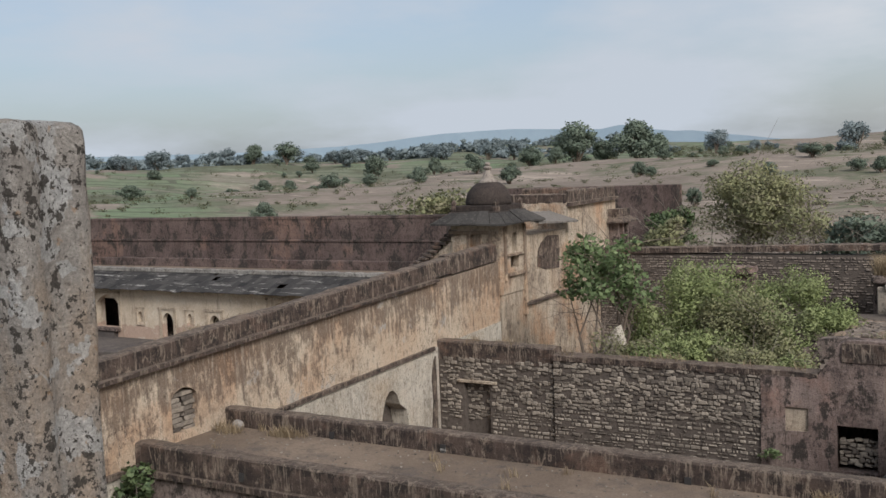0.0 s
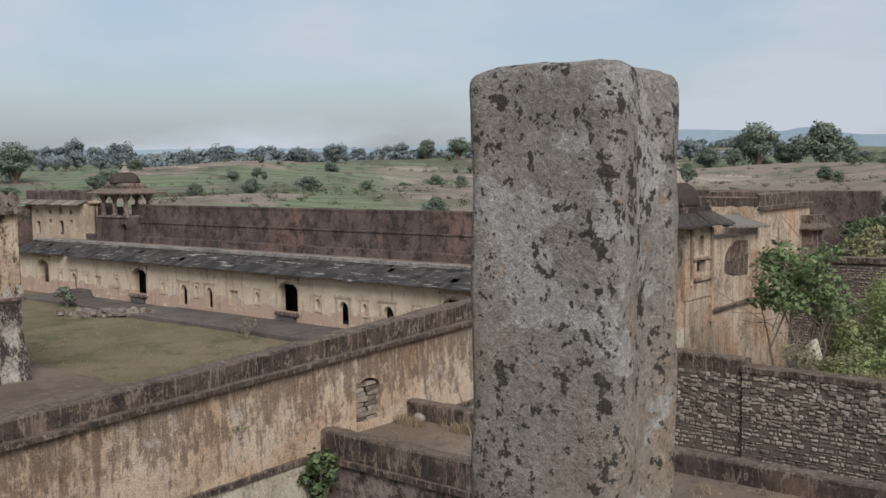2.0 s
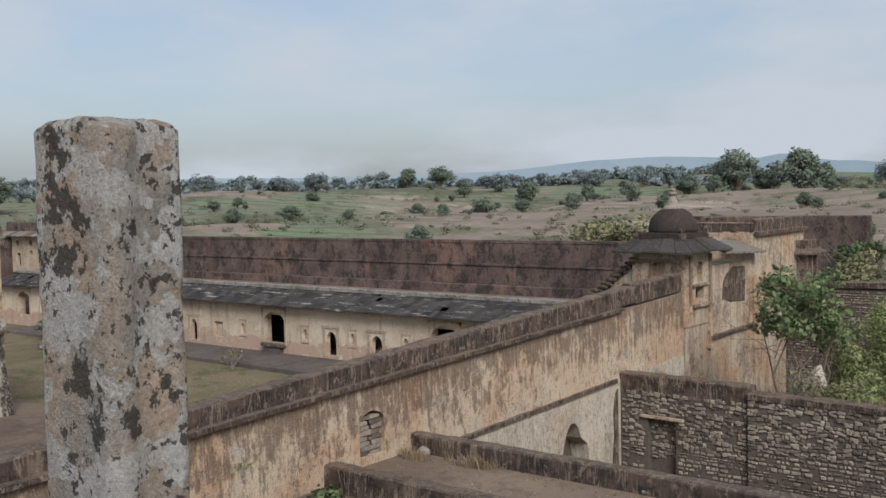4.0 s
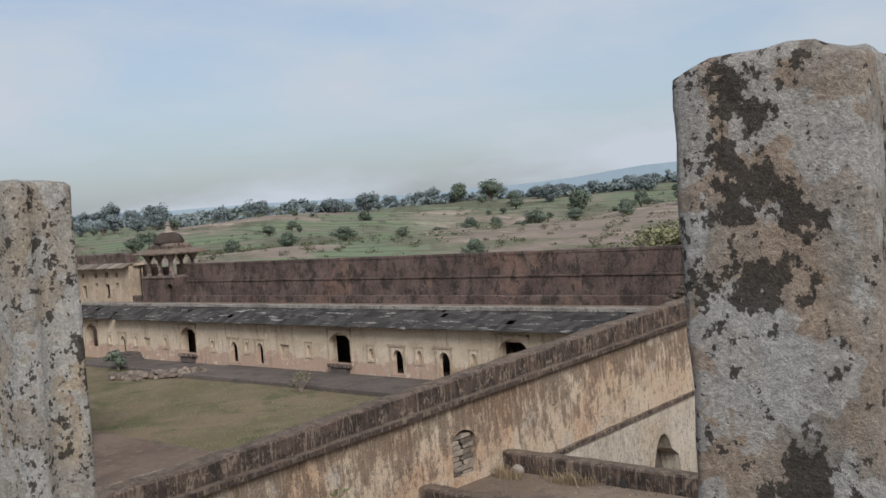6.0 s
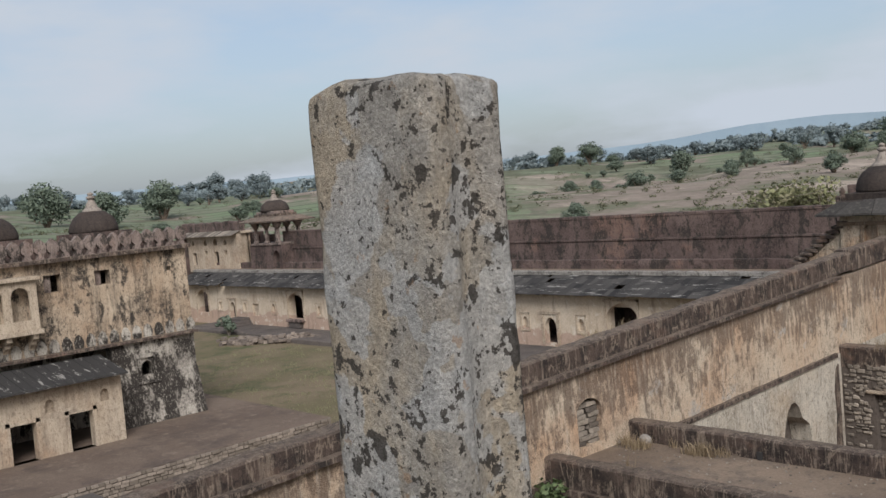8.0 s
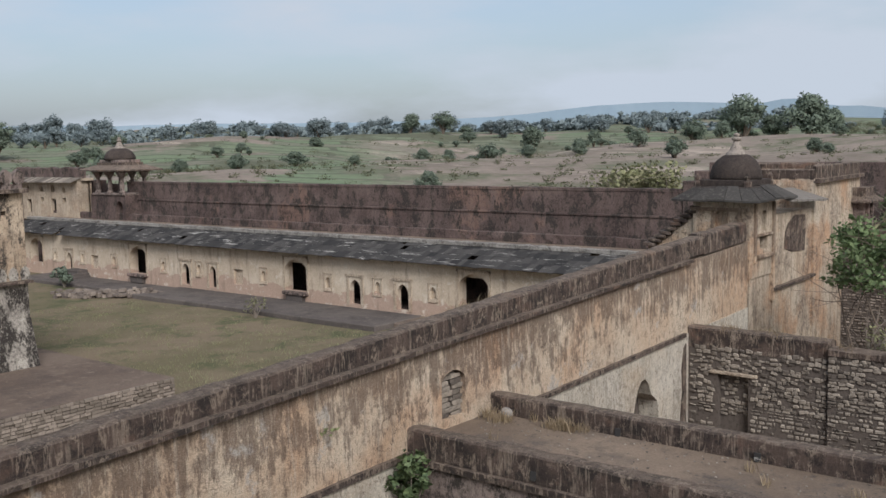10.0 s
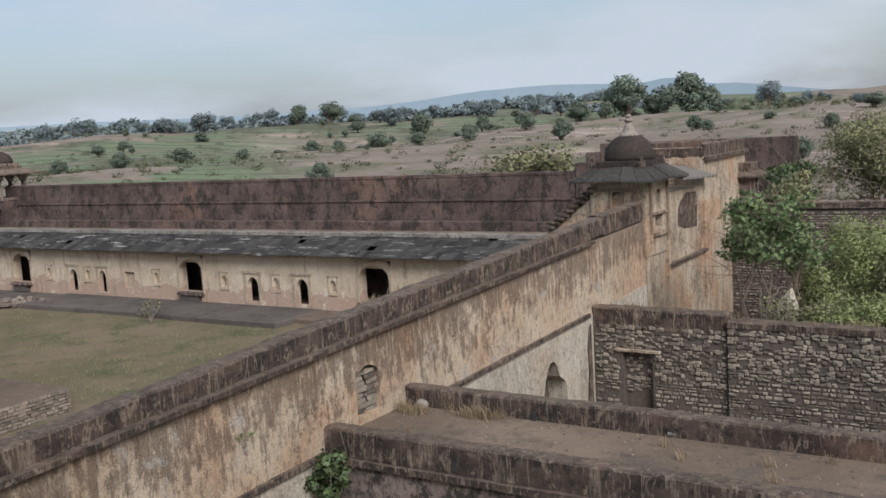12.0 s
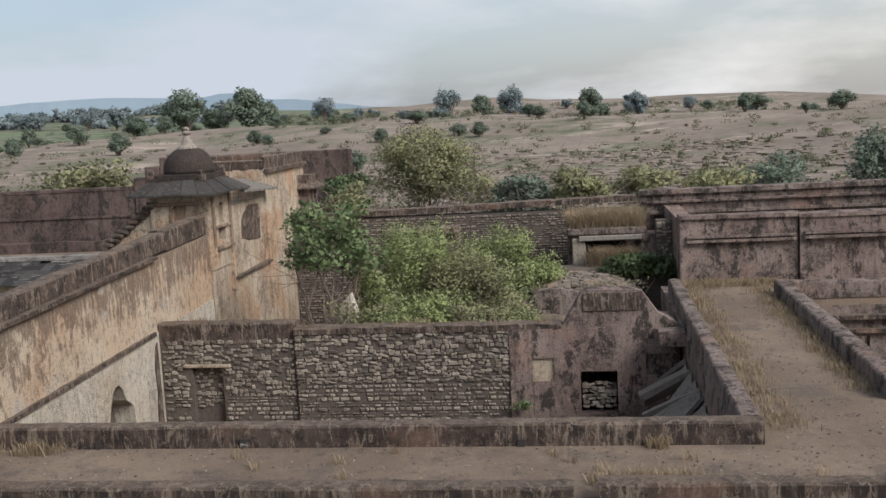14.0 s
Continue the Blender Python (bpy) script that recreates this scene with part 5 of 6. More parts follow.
# retaining wall of the forecourt
vs, fs = [], []
for c in range(8):
    t = 0.0
    while t < 25.1:
        w = rr.uniform(0.14, 0.36)
        y0, y1 = -2 + t, -2 + min(t + w, 25.1)
        z0, z1 = -0.82 + c * 0.125, -0.82 + c * 0.125 + rr.uniform(0.085, 0.118)
        i, o = len(vs), rr.uniform(0.05, 0.13)
        xa, xb = -33.6 - 1.0 * (y0 + 2) / 25.1, -33.6 - 1.0 * (y1 + 2) / 25.1
        vs += [(xa - 0.2, y0, z0), (xa + o, y0, z0), (xb + o, y1 - 0.03, z0), (xb - 0.2, y1 - 0.03, z0), (xa - 0.2, y0, z1), (xa + o - 0.01, y0, z1), (xb + o - 0.01, y1 - 0.02, z1), (xb - 0.2, y1 - 0.02, z1)]
        fs += [tuple(i + k for k in f) for f in ((3, 2, 1, 0), (4, 5, 6, 7), (0, 1, 5, 4), (1, 2, 6, 5), (2, 3, 7, 6), (3, 0, 4, 7))]
        t += w
tagged(part("retaining_stones", (vs, fs), M_OUTCROP), "coursed rubble facing of the forecourt edge", "stone wall", kind="stuff")

# ---- ruins in the overgrown court ----
ruin = thing("ruined_room", "roofless rubble room with a grass-topped slab", "ruin")
part("roof_slab", worn(rounded(boxes((-3.0, -0.6, 30.6, 33.5, 5.25, 5.5)), 0.05), 0.06, 2), M_DARK, ruin, "crumbling roof slab")
part("lintel", worn(rounded(boxes((-2.65, -0.75, 30.5, 30.8, 5.12, 5.27)), 0.02), 0.02, 3), M_GREY, ruin, "grey stone lintel")
part("pier", worn(rounded(boxes((-2.85, -2.45, 30.6, 31.0, 3.5, 5.2)), 0.03), 0.04, 3), M_STONES, ruin, "rubble pier")
part("pier", worn(rounded(boxes((-0.8, -0.3, 30.6, 31.2, 3.5, 5.3)), 0.03), 0.04, 3), M_PINK, ruin)
part("back_wall", boxes((-3.0, -0.4, 33.2, 33.5, 3.0, 5.3), (-3.0, -2.8, 31, 33.2, 3, 5.3)), M_DARK, ruin)
part("sill", worn(rounded(boxes((-4.3, 0.0, 29.6, 30.6, 1.5, 4.42)), 0.06), 0.06, 2), M_MORTAR, ruin, "earth-covered rubble bank")
ruin = thing("ruined_wall", "blackened ruined wall stump with a small hole", "ruin")
bm = bmesh.new()
pierced(bm, along_x(26.9), -4.35, -2.7, 1.5, 4.0, 0, 0.4, [(-3.65, -3.5, 3.62, 3.75, 0)])
prism(bm, [(-4.1, 4.0), (-2.7, 4.0), (-2.7, 4.2), (-3.2, 4.3), (-3.8, 4.25)], along_x(26.9), 0, 0.4)
part("stump", worn(bm, 0.03, 2), M_DARK, ruin)
bank = bmesh.new()
bmesh.ops.create_grid(bank, x_segments=36, y_segments=24, size=1)
for v in bank.verts:
    x, y = -2.55 + v.co.x * 2.0, 28.1 + v.co.y * 1.5
    lift = 1.15 * min(1 - abs(v.co.x) ** 3, 1 - max(-v.co.y, 0) ** 2)
    v.co = (x, y, 3.15 + lift + noise.fractal(Vector((x * 1.6, y * 1.6, 3)), 1.0, 2.0, 4) * 0.22)
tagged(part("earth_bank", bank, M_EARTH), "bank of grey earth and fallen rubble in the court", "bank", kind="structure")
rb = random.Random(19)
heap = [(rb.uniform(-4.3, -0.8), rb.uniform(26.8, 29.4)) for _ in range(420)]
tagged(part("bank_rubble", stones([(x, y, 3.15 + 1.15 * min(1 - abs((x + 2.55) / 2) ** 3, 1 - max(-(y - 28.1) / 1.5, 0) ** 2) + 0.03) for x, y in heap], 23, 0.16, 0.9), M_STONED), "fallen rubble stones strewn over an earth bank", "rubble", kind="stuff")
for a, b, c, s in (((-8.7, 31.2, 5.45), (-6.4, 31.0, 5.5), 0.9, 0.18), ((-8.4, 30.8, 5.2), (-6.7, 30.7, 5.2), 0.8, 0.14), ((-8.9, 31.4, 1.5), (-6.4, 31.3, 1.5), 0.5, 3.9)):
    bm = bmesh.new()
    bar(bm, a, b, c, s, 20, 0.08)
    tagged(part("fallen_slab", bm, M_PINK), "broken roof slab of a collapsed room", "slab", "broken slabs")

# collapsed lean-to roof of long stone slabs beside the walkway
lean = thing("collapsed_roof", "collapsed lean-to roof of long grey stone slabs", "roof")
for k in range(22):
    y = 15.2 + k * 0.3
    bm = bmesh.new()
    a, b = rr.uniform(-0.16, 0.16), rr.uniform(-0.35, 0.35)
    lo = [(-0.46, y + b, 3.45 + a), (-1.2 + b, y + a, 2.85 + a * 0.7), (-1.2 + b, y + 0.26 + a, 2.85 - a * 0.6), (-0.46, y + 0.27 + b, 3.45 - a)]
    hexa(bm, [Vector(p) for p in lo] + [Vector(p) + Vector((-0.02, 0, 0.09)) for p in lo])
    part("slab", worn(bm, 0.03, 3), M_GREY, lean)
part("ridge_beam", worn(boxes((-1.0, -0.45, 21.6, 22.25, 3.9, 4.2)), 0.05, 2), M_DARK, lean)

# a round boulder and drain mouths on the roof terrace
bm = bmesh.new()
bmesh.ops.create_icosphere(bm, subdivisions=2, radius=0.12, matrix=Matrix.Translation((-12.3, 14.1, 4.28)))
tagged(part("boulder", worn(bm, 0.015, 6), M_GREY), "small grey boulder lying against the parapet", "boulder")
# solid blocks; their dark colour stands for the shade inside the drain holes
for x, y, z in ((-10.18, 14.245, 4.27), (-7.83, 14.245, 4.29), (-3.6, 14.245, 4.25), (-10.31, 11.94, 4.15)):
    bm = boxes((x - 0.05, x + 0.05, y - 0.012, y + 0.01, z - 0.06, z + 0.06), (x - 0.035, x + 0.035, y - 0.02, y + 0.0, z - 0.075, z - 0.055))
    tagged(part("drain_mouth", bm, M_SLATE), "small dark drain mouth in the parapet", "drain", "parapet drains")

# ---- rubble facing, stone by stone ----
blanks = []
for k in range(8):
    bm = bmesh.new()
    bmesh.ops.create_cube(bm, size=1)
    bmesh.ops.bevel(bm, geom=list(bm.edges), offset=0.13, segments=1, affect="EDGES")
    r = random.Random(40 + k)
    for v in bm.verts:
        v.co += Vector((r.uniform(-0.11, 0.11), r.uniform(-0.06, 0.06), r.uniform(-0.14, 0.14)))
    me = bpy.data.meshes.new("stone")
    bm.to_mesh(me)
    bm.free()
    me.materials.append(M_STONE)
    blanks.append(me)


def lay(parent, x0, x1, z0, z1, y, voids, seed, tall=0.105, wide=(0.12, 0.30), gap=0.0):
    r = random.Random(seed)
    z = z0
    while z < z1 - 0.03:
        h = r.uniform(0.7, 1.25) * tall
        x = x0
        while x < x1 - 0.04:
            w = min(r.uniform(*wide), x1 - x)
            cx, cz = x + w / 2, z + h / 2 + r.uniform(-0.025, 0.025)
            if not any(a < cx + w / 2 - 0.02 and cx - w / 2 + 0.02 < b and c < cz < d for a, b, c, d in voids) and r.random() > gap:
                ob = new("stone", r.choice(blanks))
                ob.parent = parent
                ob.matrix_world = pose(cx, y + r.uniform(-0.005, 0.022), cz, 0, r.uniform(-16, 16), 0) @ Matrix.Diagonal((w * r.uniform(0.7, 0.95), 0.09, h * r.uniform(0.5, 0.95), 1))
            x += w
        z += h


core_west, core_east, gable = (bpy.data.objects[k] for k in ("wall_rubble_core", "wall_rubble_core_east", "wall_gable"))
lay(core_east, -9.36, -4.3, 3.02, 4.2, 22.36, [], 1, 0.09, (0.06, 0.24), 0.18)
lay(core_west, -12.7, -9.4, 2.75, 4.02, 22.46, [(-12.0, -11.2, 0, 3.42)], 2, 0.088, (0.06, 0.22), 0.32)
lay(gable, -2.70, -1.91, 2.3, 2.85, 22.52, [], 3, 0.09, (0.1, 0.22))
lay(core_west, -11.98, -11.22, 2.4, 3.4, 22.66, [], 8, 0.085, (0.06, 0.2), 0.2)
ruin_wall = setting("wall_ruin_east", boxes((-0.34, 0.125, 30.3, 30.62, 1.6, 5.72)), M_MORTAR, "rubble wall end beside the ruined room", "wall")
lay(ruin_wall, -0.34, 0.12, 4.2, 5.7, 30.3, [], 9, 0.1, (0.08, 0.22), 0.15)
bm = bmesh.new()
prism(bm, [(-9.05, 1.55), (-8.3, 1.55), (-8.28, 3.6), (-8.36, 4.3), (-8.5, 4.72), (-8.62, 4.6), (-8.78, 4.35), (-8.9, 3.9), (-9.02, 3.5)], along_x(24.55), 0, 0.35)
tagged(part("wall_stub", worn(bm, 0.03, 3), M_WHITE), "ruined whitewashed wall stub among dry creeper stems", "ruin")


def facing(x0, x1, z0, z1, y, voids, seed):
    """Lower courses, joined."""
    r = random.Random(seed)
    vs, fs, z = [], [], z0
    while z < z1:
        h, x = r.uniform(0.055, 0.115), x0
        while x < x1:
            w = min(r.uniform(0.06, 0.24), x1 - x + 0.01)
            if r.random() > 0.2 and not any(a < x + w and x < b and z < d for a, b, d in voids):
                i, o = len(vs), r.uniform(0.012, 0.045)
                j = [r.uniform(0.0, 0.028) for _ in range(8)]
                vs += [(x + j[0], y, z + j[1]), (x + w - 0.012 - j[2], y, z + j[3]), (x + w - 0.012 - j[4], y, z + h - 0.015 - j[5]), (x + j[6], y, z + h - 0.015 - j[7]),
                       (x + 0.012 + j[1], y - o, z + 0.012 + j[0]), (x + w - 0.024 - j[3], y - o, z + 0.012 + j[2]), (x + w - 0.024 - j[5], y - o, z + h - 0.027 - j[4]), (x + 0.012 + j[7], y - o, z + h - 0.027 - j[6])]
                fs += [tuple(i + k for k in f) for f in ((4, 5, 6, 7), (0, 1, 5, 4), (1, 2, 6, 5), (2, 3, 7, 6), (3, 0, 4, 7))]
            x += w
        z += h
    return vs, fs


low = part("lower_stones", facing(-9.36, -4.3, 1.2, 3.0, 22.36, [], 5), M_STONES, core_east)
tagged(low, kind="stuff")
low = part("stones", facing(-12.9, -0.7, 1.7, 5.7, 34.2, [], 7), M_STONED, bpy.data.objects["wall_garden_north"])
tagged(low, kind="stuff")
low = part("lower_stones", facing(-12.7, -9.4, 1.2, 2.73, 22.46, [(-12.0, -11.2, 3.42)], 6), M_STONES, core_west)
tagged(low, kind="stuff")
for k in range(16):
    z = 4.38 + (k // 2) * 0.095
    ob = new("stone", blanks[k % 8])
    ob.parent = wall_long
    ob.matrix_world = pose(-12.93, 13.0 + (k % 2) * 0.33 + 0.05 * (k % 3), z, 0, 0, 90) @ Matrix.Diagonal((0.3, 0.2, 0.085, 1))
lintel = worn(rounded(boxes((-12.15, -11.0, 22.38, 22.6, 3.42, 3.5)), 0.015), 0.01, 4)
part("lintel", lintel, M_TAN, core_west, "thin pale stone lintel")

# ---- plants ----
def leaves(blobs, size, seed, rough=0.28, long=1.7):
    """Leaves scattered through ellipsoid clumps: rows of centre, radii, count."""
    g = np.random.default_rng(seed)
    vs, n, soft = [], 0, []
    for (cx, cy, cz), (rx, ry, rz), count in blobs:
        d = g.normal(size=(count, 3))
        d /= np.linalg.norm(d, axis=1)[:, None]
        p = d * (g.random(count) ** 0.42)[:, None] * (rx, ry, rz) + (cx, cy, cz)
        p += g.normal(size=(count, 3)) * 0.06 * min(rx, rz)
        a = d * 0.5 + g.normal(size=(count, 3)) * 0.7
        a[:, 2] *= 0.6
        a /= np.linalg.norm(a, axis=1)[:, None]
        b = np.cross(a, g.normal(size=(count, 3)))
        b /= np.linalg.norm(b, axis=1)[:, None]
        s = size * g.uniform(0.6, 1.4, (count, 1))
        turn = np.sign((np.cross(a, b) * d).sum(1))[:, None]
        b = b * np.where(turn == 0, 1, turn)
        lift = np.cross(a, b) * s * -0.18
        soft.append(np.repeat(d + np.cross(a, b) * rough + (0, 0, 0.25), 4, 0))
        vs.append(np.stack([p - a * s * long / 2, p - b * s / 2 + lift, p + a * s * long / 2, p + b * s / 2 + lift], 1).reshape(-1, 3))
        n += count
    v = np.concatenate(vs)
    w = np.concatenate(soft)
    w /= np.linalg.norm(w, axis=1)[:, None]
    return [tuple(c) for c in v.tolist()], [(4 * i, 4 * i + 1, 4 * i + 2, 4 * i + 3) for i in range(n)], w


def branches(base, tips, r0, seed, sag=0.15, twigs=0):
    r = random.Random(seed)
    bm = bmesh.new()
    for tip in tips:
        a, b = Vector(base) + Vector((r.uniform(-1, 1), r.uniform(-1, 1), 0)) * r0, Vector(tip)
        m = a.lerp(b, 0.5) + Vector((r.uniform(-1, 1), r.uniform(-1, 1), r.uniform(0, 1))) * (b - a).length * sag
        q = m.lerp(b, 0.55) + Vector((r.uniform(-1, 1), r.uniform(-1, 1), r.uniform(-0.5, 1))) * (b - a).length * sag * 0.5
        tube(bm, [a, a.lerp(m, 0.5), m, q, b], [r0, r0 * 0.8, r0 * 0.6, r0 * 0.4, r0 * 0.15], 6)
        for _ in range(twigs):
            s = m.lerp(b, r.random())
            e = s + Vector((r.uniform(-1, 1), r.uniform(-1, 1), r.uniform(-0.2, 1))) * (b - a).length * 0.3
            k = s.lerp(e, 0.5) + Vector((r.uniform(-1, 1), r.uniform(-1, 1), r.uniform(-1, 1))) * 0.05
            tube(bm, [s, k, e], [r0 * 0.25, r0 * 0.17, r0 * 0.06], 4)
    return bm


def clumps(c, radii, n, seed, share=0.45, count=300):
    """Smaller clumps spread over the shell of a crown, for an uneven outline."""
    r = random.Random(seed)
    out = []
    for _ in range(n):
        d = Vector((r.gauss(0, 1), r.gauss(0, 1), r.gauss(0.25, 0.9))).normalized()
        k = r.uniform(0.35, 0.95)
        s = share * r.uniform(0.6, 1.25)
        out.append(((c[0] + d.x * radii[0] * k, c[1] + d.y * radii[1] * k, c[2] + d.z * radii[2] * k), tuple(v * s for v in radii), int(count * s / share)))
    return out


def plant(name, label, category, base, crown, radii, n, count, size, mat, seed, trunk=0.05, wood=None, group="", tips=9, twigs=4, share=0.45):
    ob = thing(name, label, category, group)
    blobs = clumps(crown, radii, n, seed, share, count)
    part("trunk" if category == "tree" else "stem", branches(base, [b[0] for b in blobs[:tips]], trunk, seed, 0.12, twigs), wood or M_BARK, ob)
    part("crown" if category == "tree" else "foliage", leaves(blobs, size, seed), mat, ob)
    return ob


plant("tree", "leafy young tree rising behind the rubble wall", "tree", (-9.2, 25.3, 1.55), (-9.2, 25.2, 5.95), (1.75, 1.4, 1.15), 40, 80, 0.085, M_LEAF, 11, 0.05, None, "", 11, 7, 0.27)
for k, (c, rd, cnt) in enumerate((((-8.2, 26.4, 4.2), (0.9, 0.9, 0.9), 210), ((-7.1, 27.2, 4.75), (1.2, 1.0, 1.15), 260), ((-5.9, 26.6, 4.5), (1.1, 0.9, 1.0), 240), ((-5.0, 27.0, 4.3), (1.0, 0.9, 0.9), 210), ((-6.4, 25.2, 3.8), (1.3, 0.8, 0.8), 240), ((-4.8, 25.6, 3.7), (1.0, 0.7, 0.75), 180), ((-7.6, 29.2, 5.0), (1.3, 1.0, 1.1), 230), ((-5.2, 29.4, 4.9), (1.2, 1.0, 1.0), 230), ((-8.0, 24.6, 3.8), (0.8, 0.7, 0.75), 180), ((-3.9, 28.6, 4.3), (0.8, 0.8, 0.7), 200), ((-6.8, 23.9, 3.95), (1.0, 0.5, 0.6), 230), ((-5.2, 23.9, 3.9), (1.1, 0.5, 0.6), 230), ((-4.2, 24.6, 3.6), (0.7, 0.6, 0.6), 160))):
    plant("bush", "dense green scrub bush filling the overgrown court", "bush", (c[0], c[1], 1.55), c, rd, 30, cnt, 0.05, (M_BUSH, M_BUSH, M_OLIVE)[k % 3], 30 + k, 0.03, M_TWIG, "bushes of the overgrown court", 10, 7)
plant("bush", "dark glossy creeper bush on the rubble bank", "bush", (-1.0, 29.3, 3.4), (-0.95, 29.3, 4.55), (1.0, 0.5, 0.42), 20, 240, 0.07, M_DARKLEAF, 51, 0.025, M_TWIG, "", 8, 3)
plant("bush", "dark leafy weed growing in the wall corner", "bush", (-12.5, 11.7, 3.0), (-12.4, 11.6, 3.75), (0.34, 0.28, 0.42), 14, 90, 0.055, M_DARKLEAF, 52, 0.015, M_TWIG, "", 6, 3)
plant("weed", "small green weed rooted in a wall crack", "weed", (-12.77, 10.05, 4.82), (-12.66, 10.12, 4.87), (0.1, 0.16, 0.08), 6, 14, 0.03, M_BUSH, 53, 0.006, M_TWIG, "", 4, 1)
plant("weed", "bright green weed at the foot of the gable", "weed", (-4.1, 22.1, 2.35), (-4.1, 22.1, 2.5), (0.28, 0.12, 0.12), 8, 40, 0.035, M_LEAF, 54, 0.008, M_TWIG, "", 4, 1)
plant("bush", "pale bare stems and creeper against the old wall", "bush", (-8.7, 24.0, 1.55), (-8.7, 24.1, 4.2), (0.5, 0.4, 0.7), 12, 26, 0.05, M_OLIVE, 55, 0.035, M_TWIG, "", 12, 10)
plant("bush", "small bush beside the courtyard steps", "bush", (-66.5, 37.2, -0.5), (-66.5, 37.2, 0.5), (0.9, 0.8, 0.6), 12, 60, 0.12, M_FARLEAF, 56, 0.04, M_TWIG)
plant("bush", "thin bare shrub at the lawn edge", "bush", (-45.0, 36.2, -0.5), (-45.0, 36.2, 0.3), (0.8, 0.6, 0.5), 10, 14, 0.08, M_OLIVE, 57, 0.02, M_TWIG, "", 10, 6)
for k, (x, y, z) in enumerate(((-3.6, 27.6, 4.1), (-2.4, 27.2, 4.15), (-1.5, 27.7, 4.15))):
    plant("vine", "tangle of dry grey vine stems over the rubble bank", "vine", (x, y, z - 0.3), (x, y, z + 0.12), (0.75, 0.4, 0.22), 14, 10, 0.035, M_OLIVE, 61 + k, 0.014, M_TWIG, "dry vines on the bank", 14, 9)
# shrubs outside the walls
for k, (c, rd, n, cnt, mat, size) in enumerate((((-9.8, 46, 6.8), (2.3, 2.0, 1.7), 34, 420, M_OLIVE, 0.085), ((-7.6, 45, 6.0), (1.8, 1.5, 1.3), 26, 110, M_OLIVE, 0.085), ((-13.0, 43.5, 6.0), (1.3, 1.2, 1.0), 20, 150, M_DARKLEAF, 0.12), ((-12.2, 40.5, 5.6), (1.3, 1.2, 1.0), 20, 120, M_OLIVE, 0.11), ((-5.2, 44, 5.5), (1.6, 1.4, 0.9), 20, 160, M_FARLEAF, 0.12), ((-2.6, 43, 5.8), (1.5, 1.3, 0.8), 18, 160, M_OLIVE, 0.12), ((0.8, 50, 5.4), (1.6, 1.4, 0.9), 18, 110, M_OLIVE, 0.14), ((4.5, 55, 4.9), (2.2, 1.6, 0.9), 20, 100, M_OLIVE, 0.15), ((8.5, 60, 4.6), (2.4, 1.8, 0.8), 20, 100, M_FARLEAF, 0.15), ((-29.4, 52, 6.2), (3.2, 1.6, 1.7), 30, 120, M_OLIVE, 0.16))):
    base = (c[0], c[1], land_height(c[0], c[1]) - 0.2)
    plant("shrub", "dusty olive shrub growing outside the wall", "shrub", base, c, rd, n, cnt, size, mat, 70 + k, 0.06, M_TWIG, "shrubs outside the walls", 14, 8)


def tree_kind(seed, h, spread, dense, mat):
    return plant("tree", "dull green broad-crowned tree standing in the fields", "tree", (0, 0, -0.6), (0, 0, h * 0.53), (spread, spread, h * 0.42), 34, dense, h * 0.045, mat, seed, h * 0.03, None, "field trees", 10, 3)


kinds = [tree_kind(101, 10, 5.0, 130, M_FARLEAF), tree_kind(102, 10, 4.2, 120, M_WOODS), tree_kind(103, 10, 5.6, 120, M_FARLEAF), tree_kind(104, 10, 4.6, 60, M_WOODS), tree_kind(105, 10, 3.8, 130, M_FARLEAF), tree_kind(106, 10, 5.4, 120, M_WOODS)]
spots = []


def stand(bearing, r, h, kind, flat=1.0):
    """A field tree at a bearing (degrees to the right of +y) and distance from the fort."""
    x, y = -3 + r * math.sin(radians(bearing)), r * math.cos(radians(bearing))
    spots.append((x, y, h, kind, flat))


for b, r, h, k in ((-21.9, 330, 13.5, 2), (-18.4, 330, 14, 0), (-20.2, 335, 8, 0), (-17.2, 345, 9, 4), (-14.2, 400, 10, 3), (-7.1, 420, 12, 3), (-5.1, 410, 9, 0), (-3.4, 410, 12, 1), (1.0, 410, 10.5, 4), (3.6, 400, 9, 1), (6.5, 405, 6, 3), (9.8, 380, 5, 3), (-12.5, 150, 3.2, 2), (-14.6, 152, 2.8, 4), (-11.0, 210, 3, 0),
                   (-39.4, 155, 3.6, 0), (-52, 450, 10.5, 5), (-54.0, 460, 9.5, 1), (-50, 470, 9, 1), (-57.6, 520, 12.5, 5), (-60, 560, 12, 1), (-45.5, 470, 9.5, 1), (-38.6, 420, 8.5, 2), (-40.5, 430, 8, 0), (-63, 330, 12, 2), (-66, 300, 11, 0), (-69, 320, 13, 2), (-36, 300, 6, 2), (-33.5, 350, 9, 4), (-30, 300, 5, 4), (-27.5, 280, 5, 2), (-24.5, 360, 8, 2), (-23, 300, 5, 0)):
    stand(b, r, h, k)
rt = random.Random(21)
for k in range(120):
    b = rt.uniform(-78, 4)
    r = rt.uniform(400, 640) if b < -18 else rt.uniform(360, 470)
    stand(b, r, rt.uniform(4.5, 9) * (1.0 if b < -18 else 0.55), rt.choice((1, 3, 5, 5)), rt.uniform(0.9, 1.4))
for k in range(90):
    b = rt.uniform(-74, 16)
    stand(b, rt.uniform(200, 420), rt.uniform(1.5, 4.2), rt.choice((0, 2, 4)), rt.uniform(1.0, 1.6))
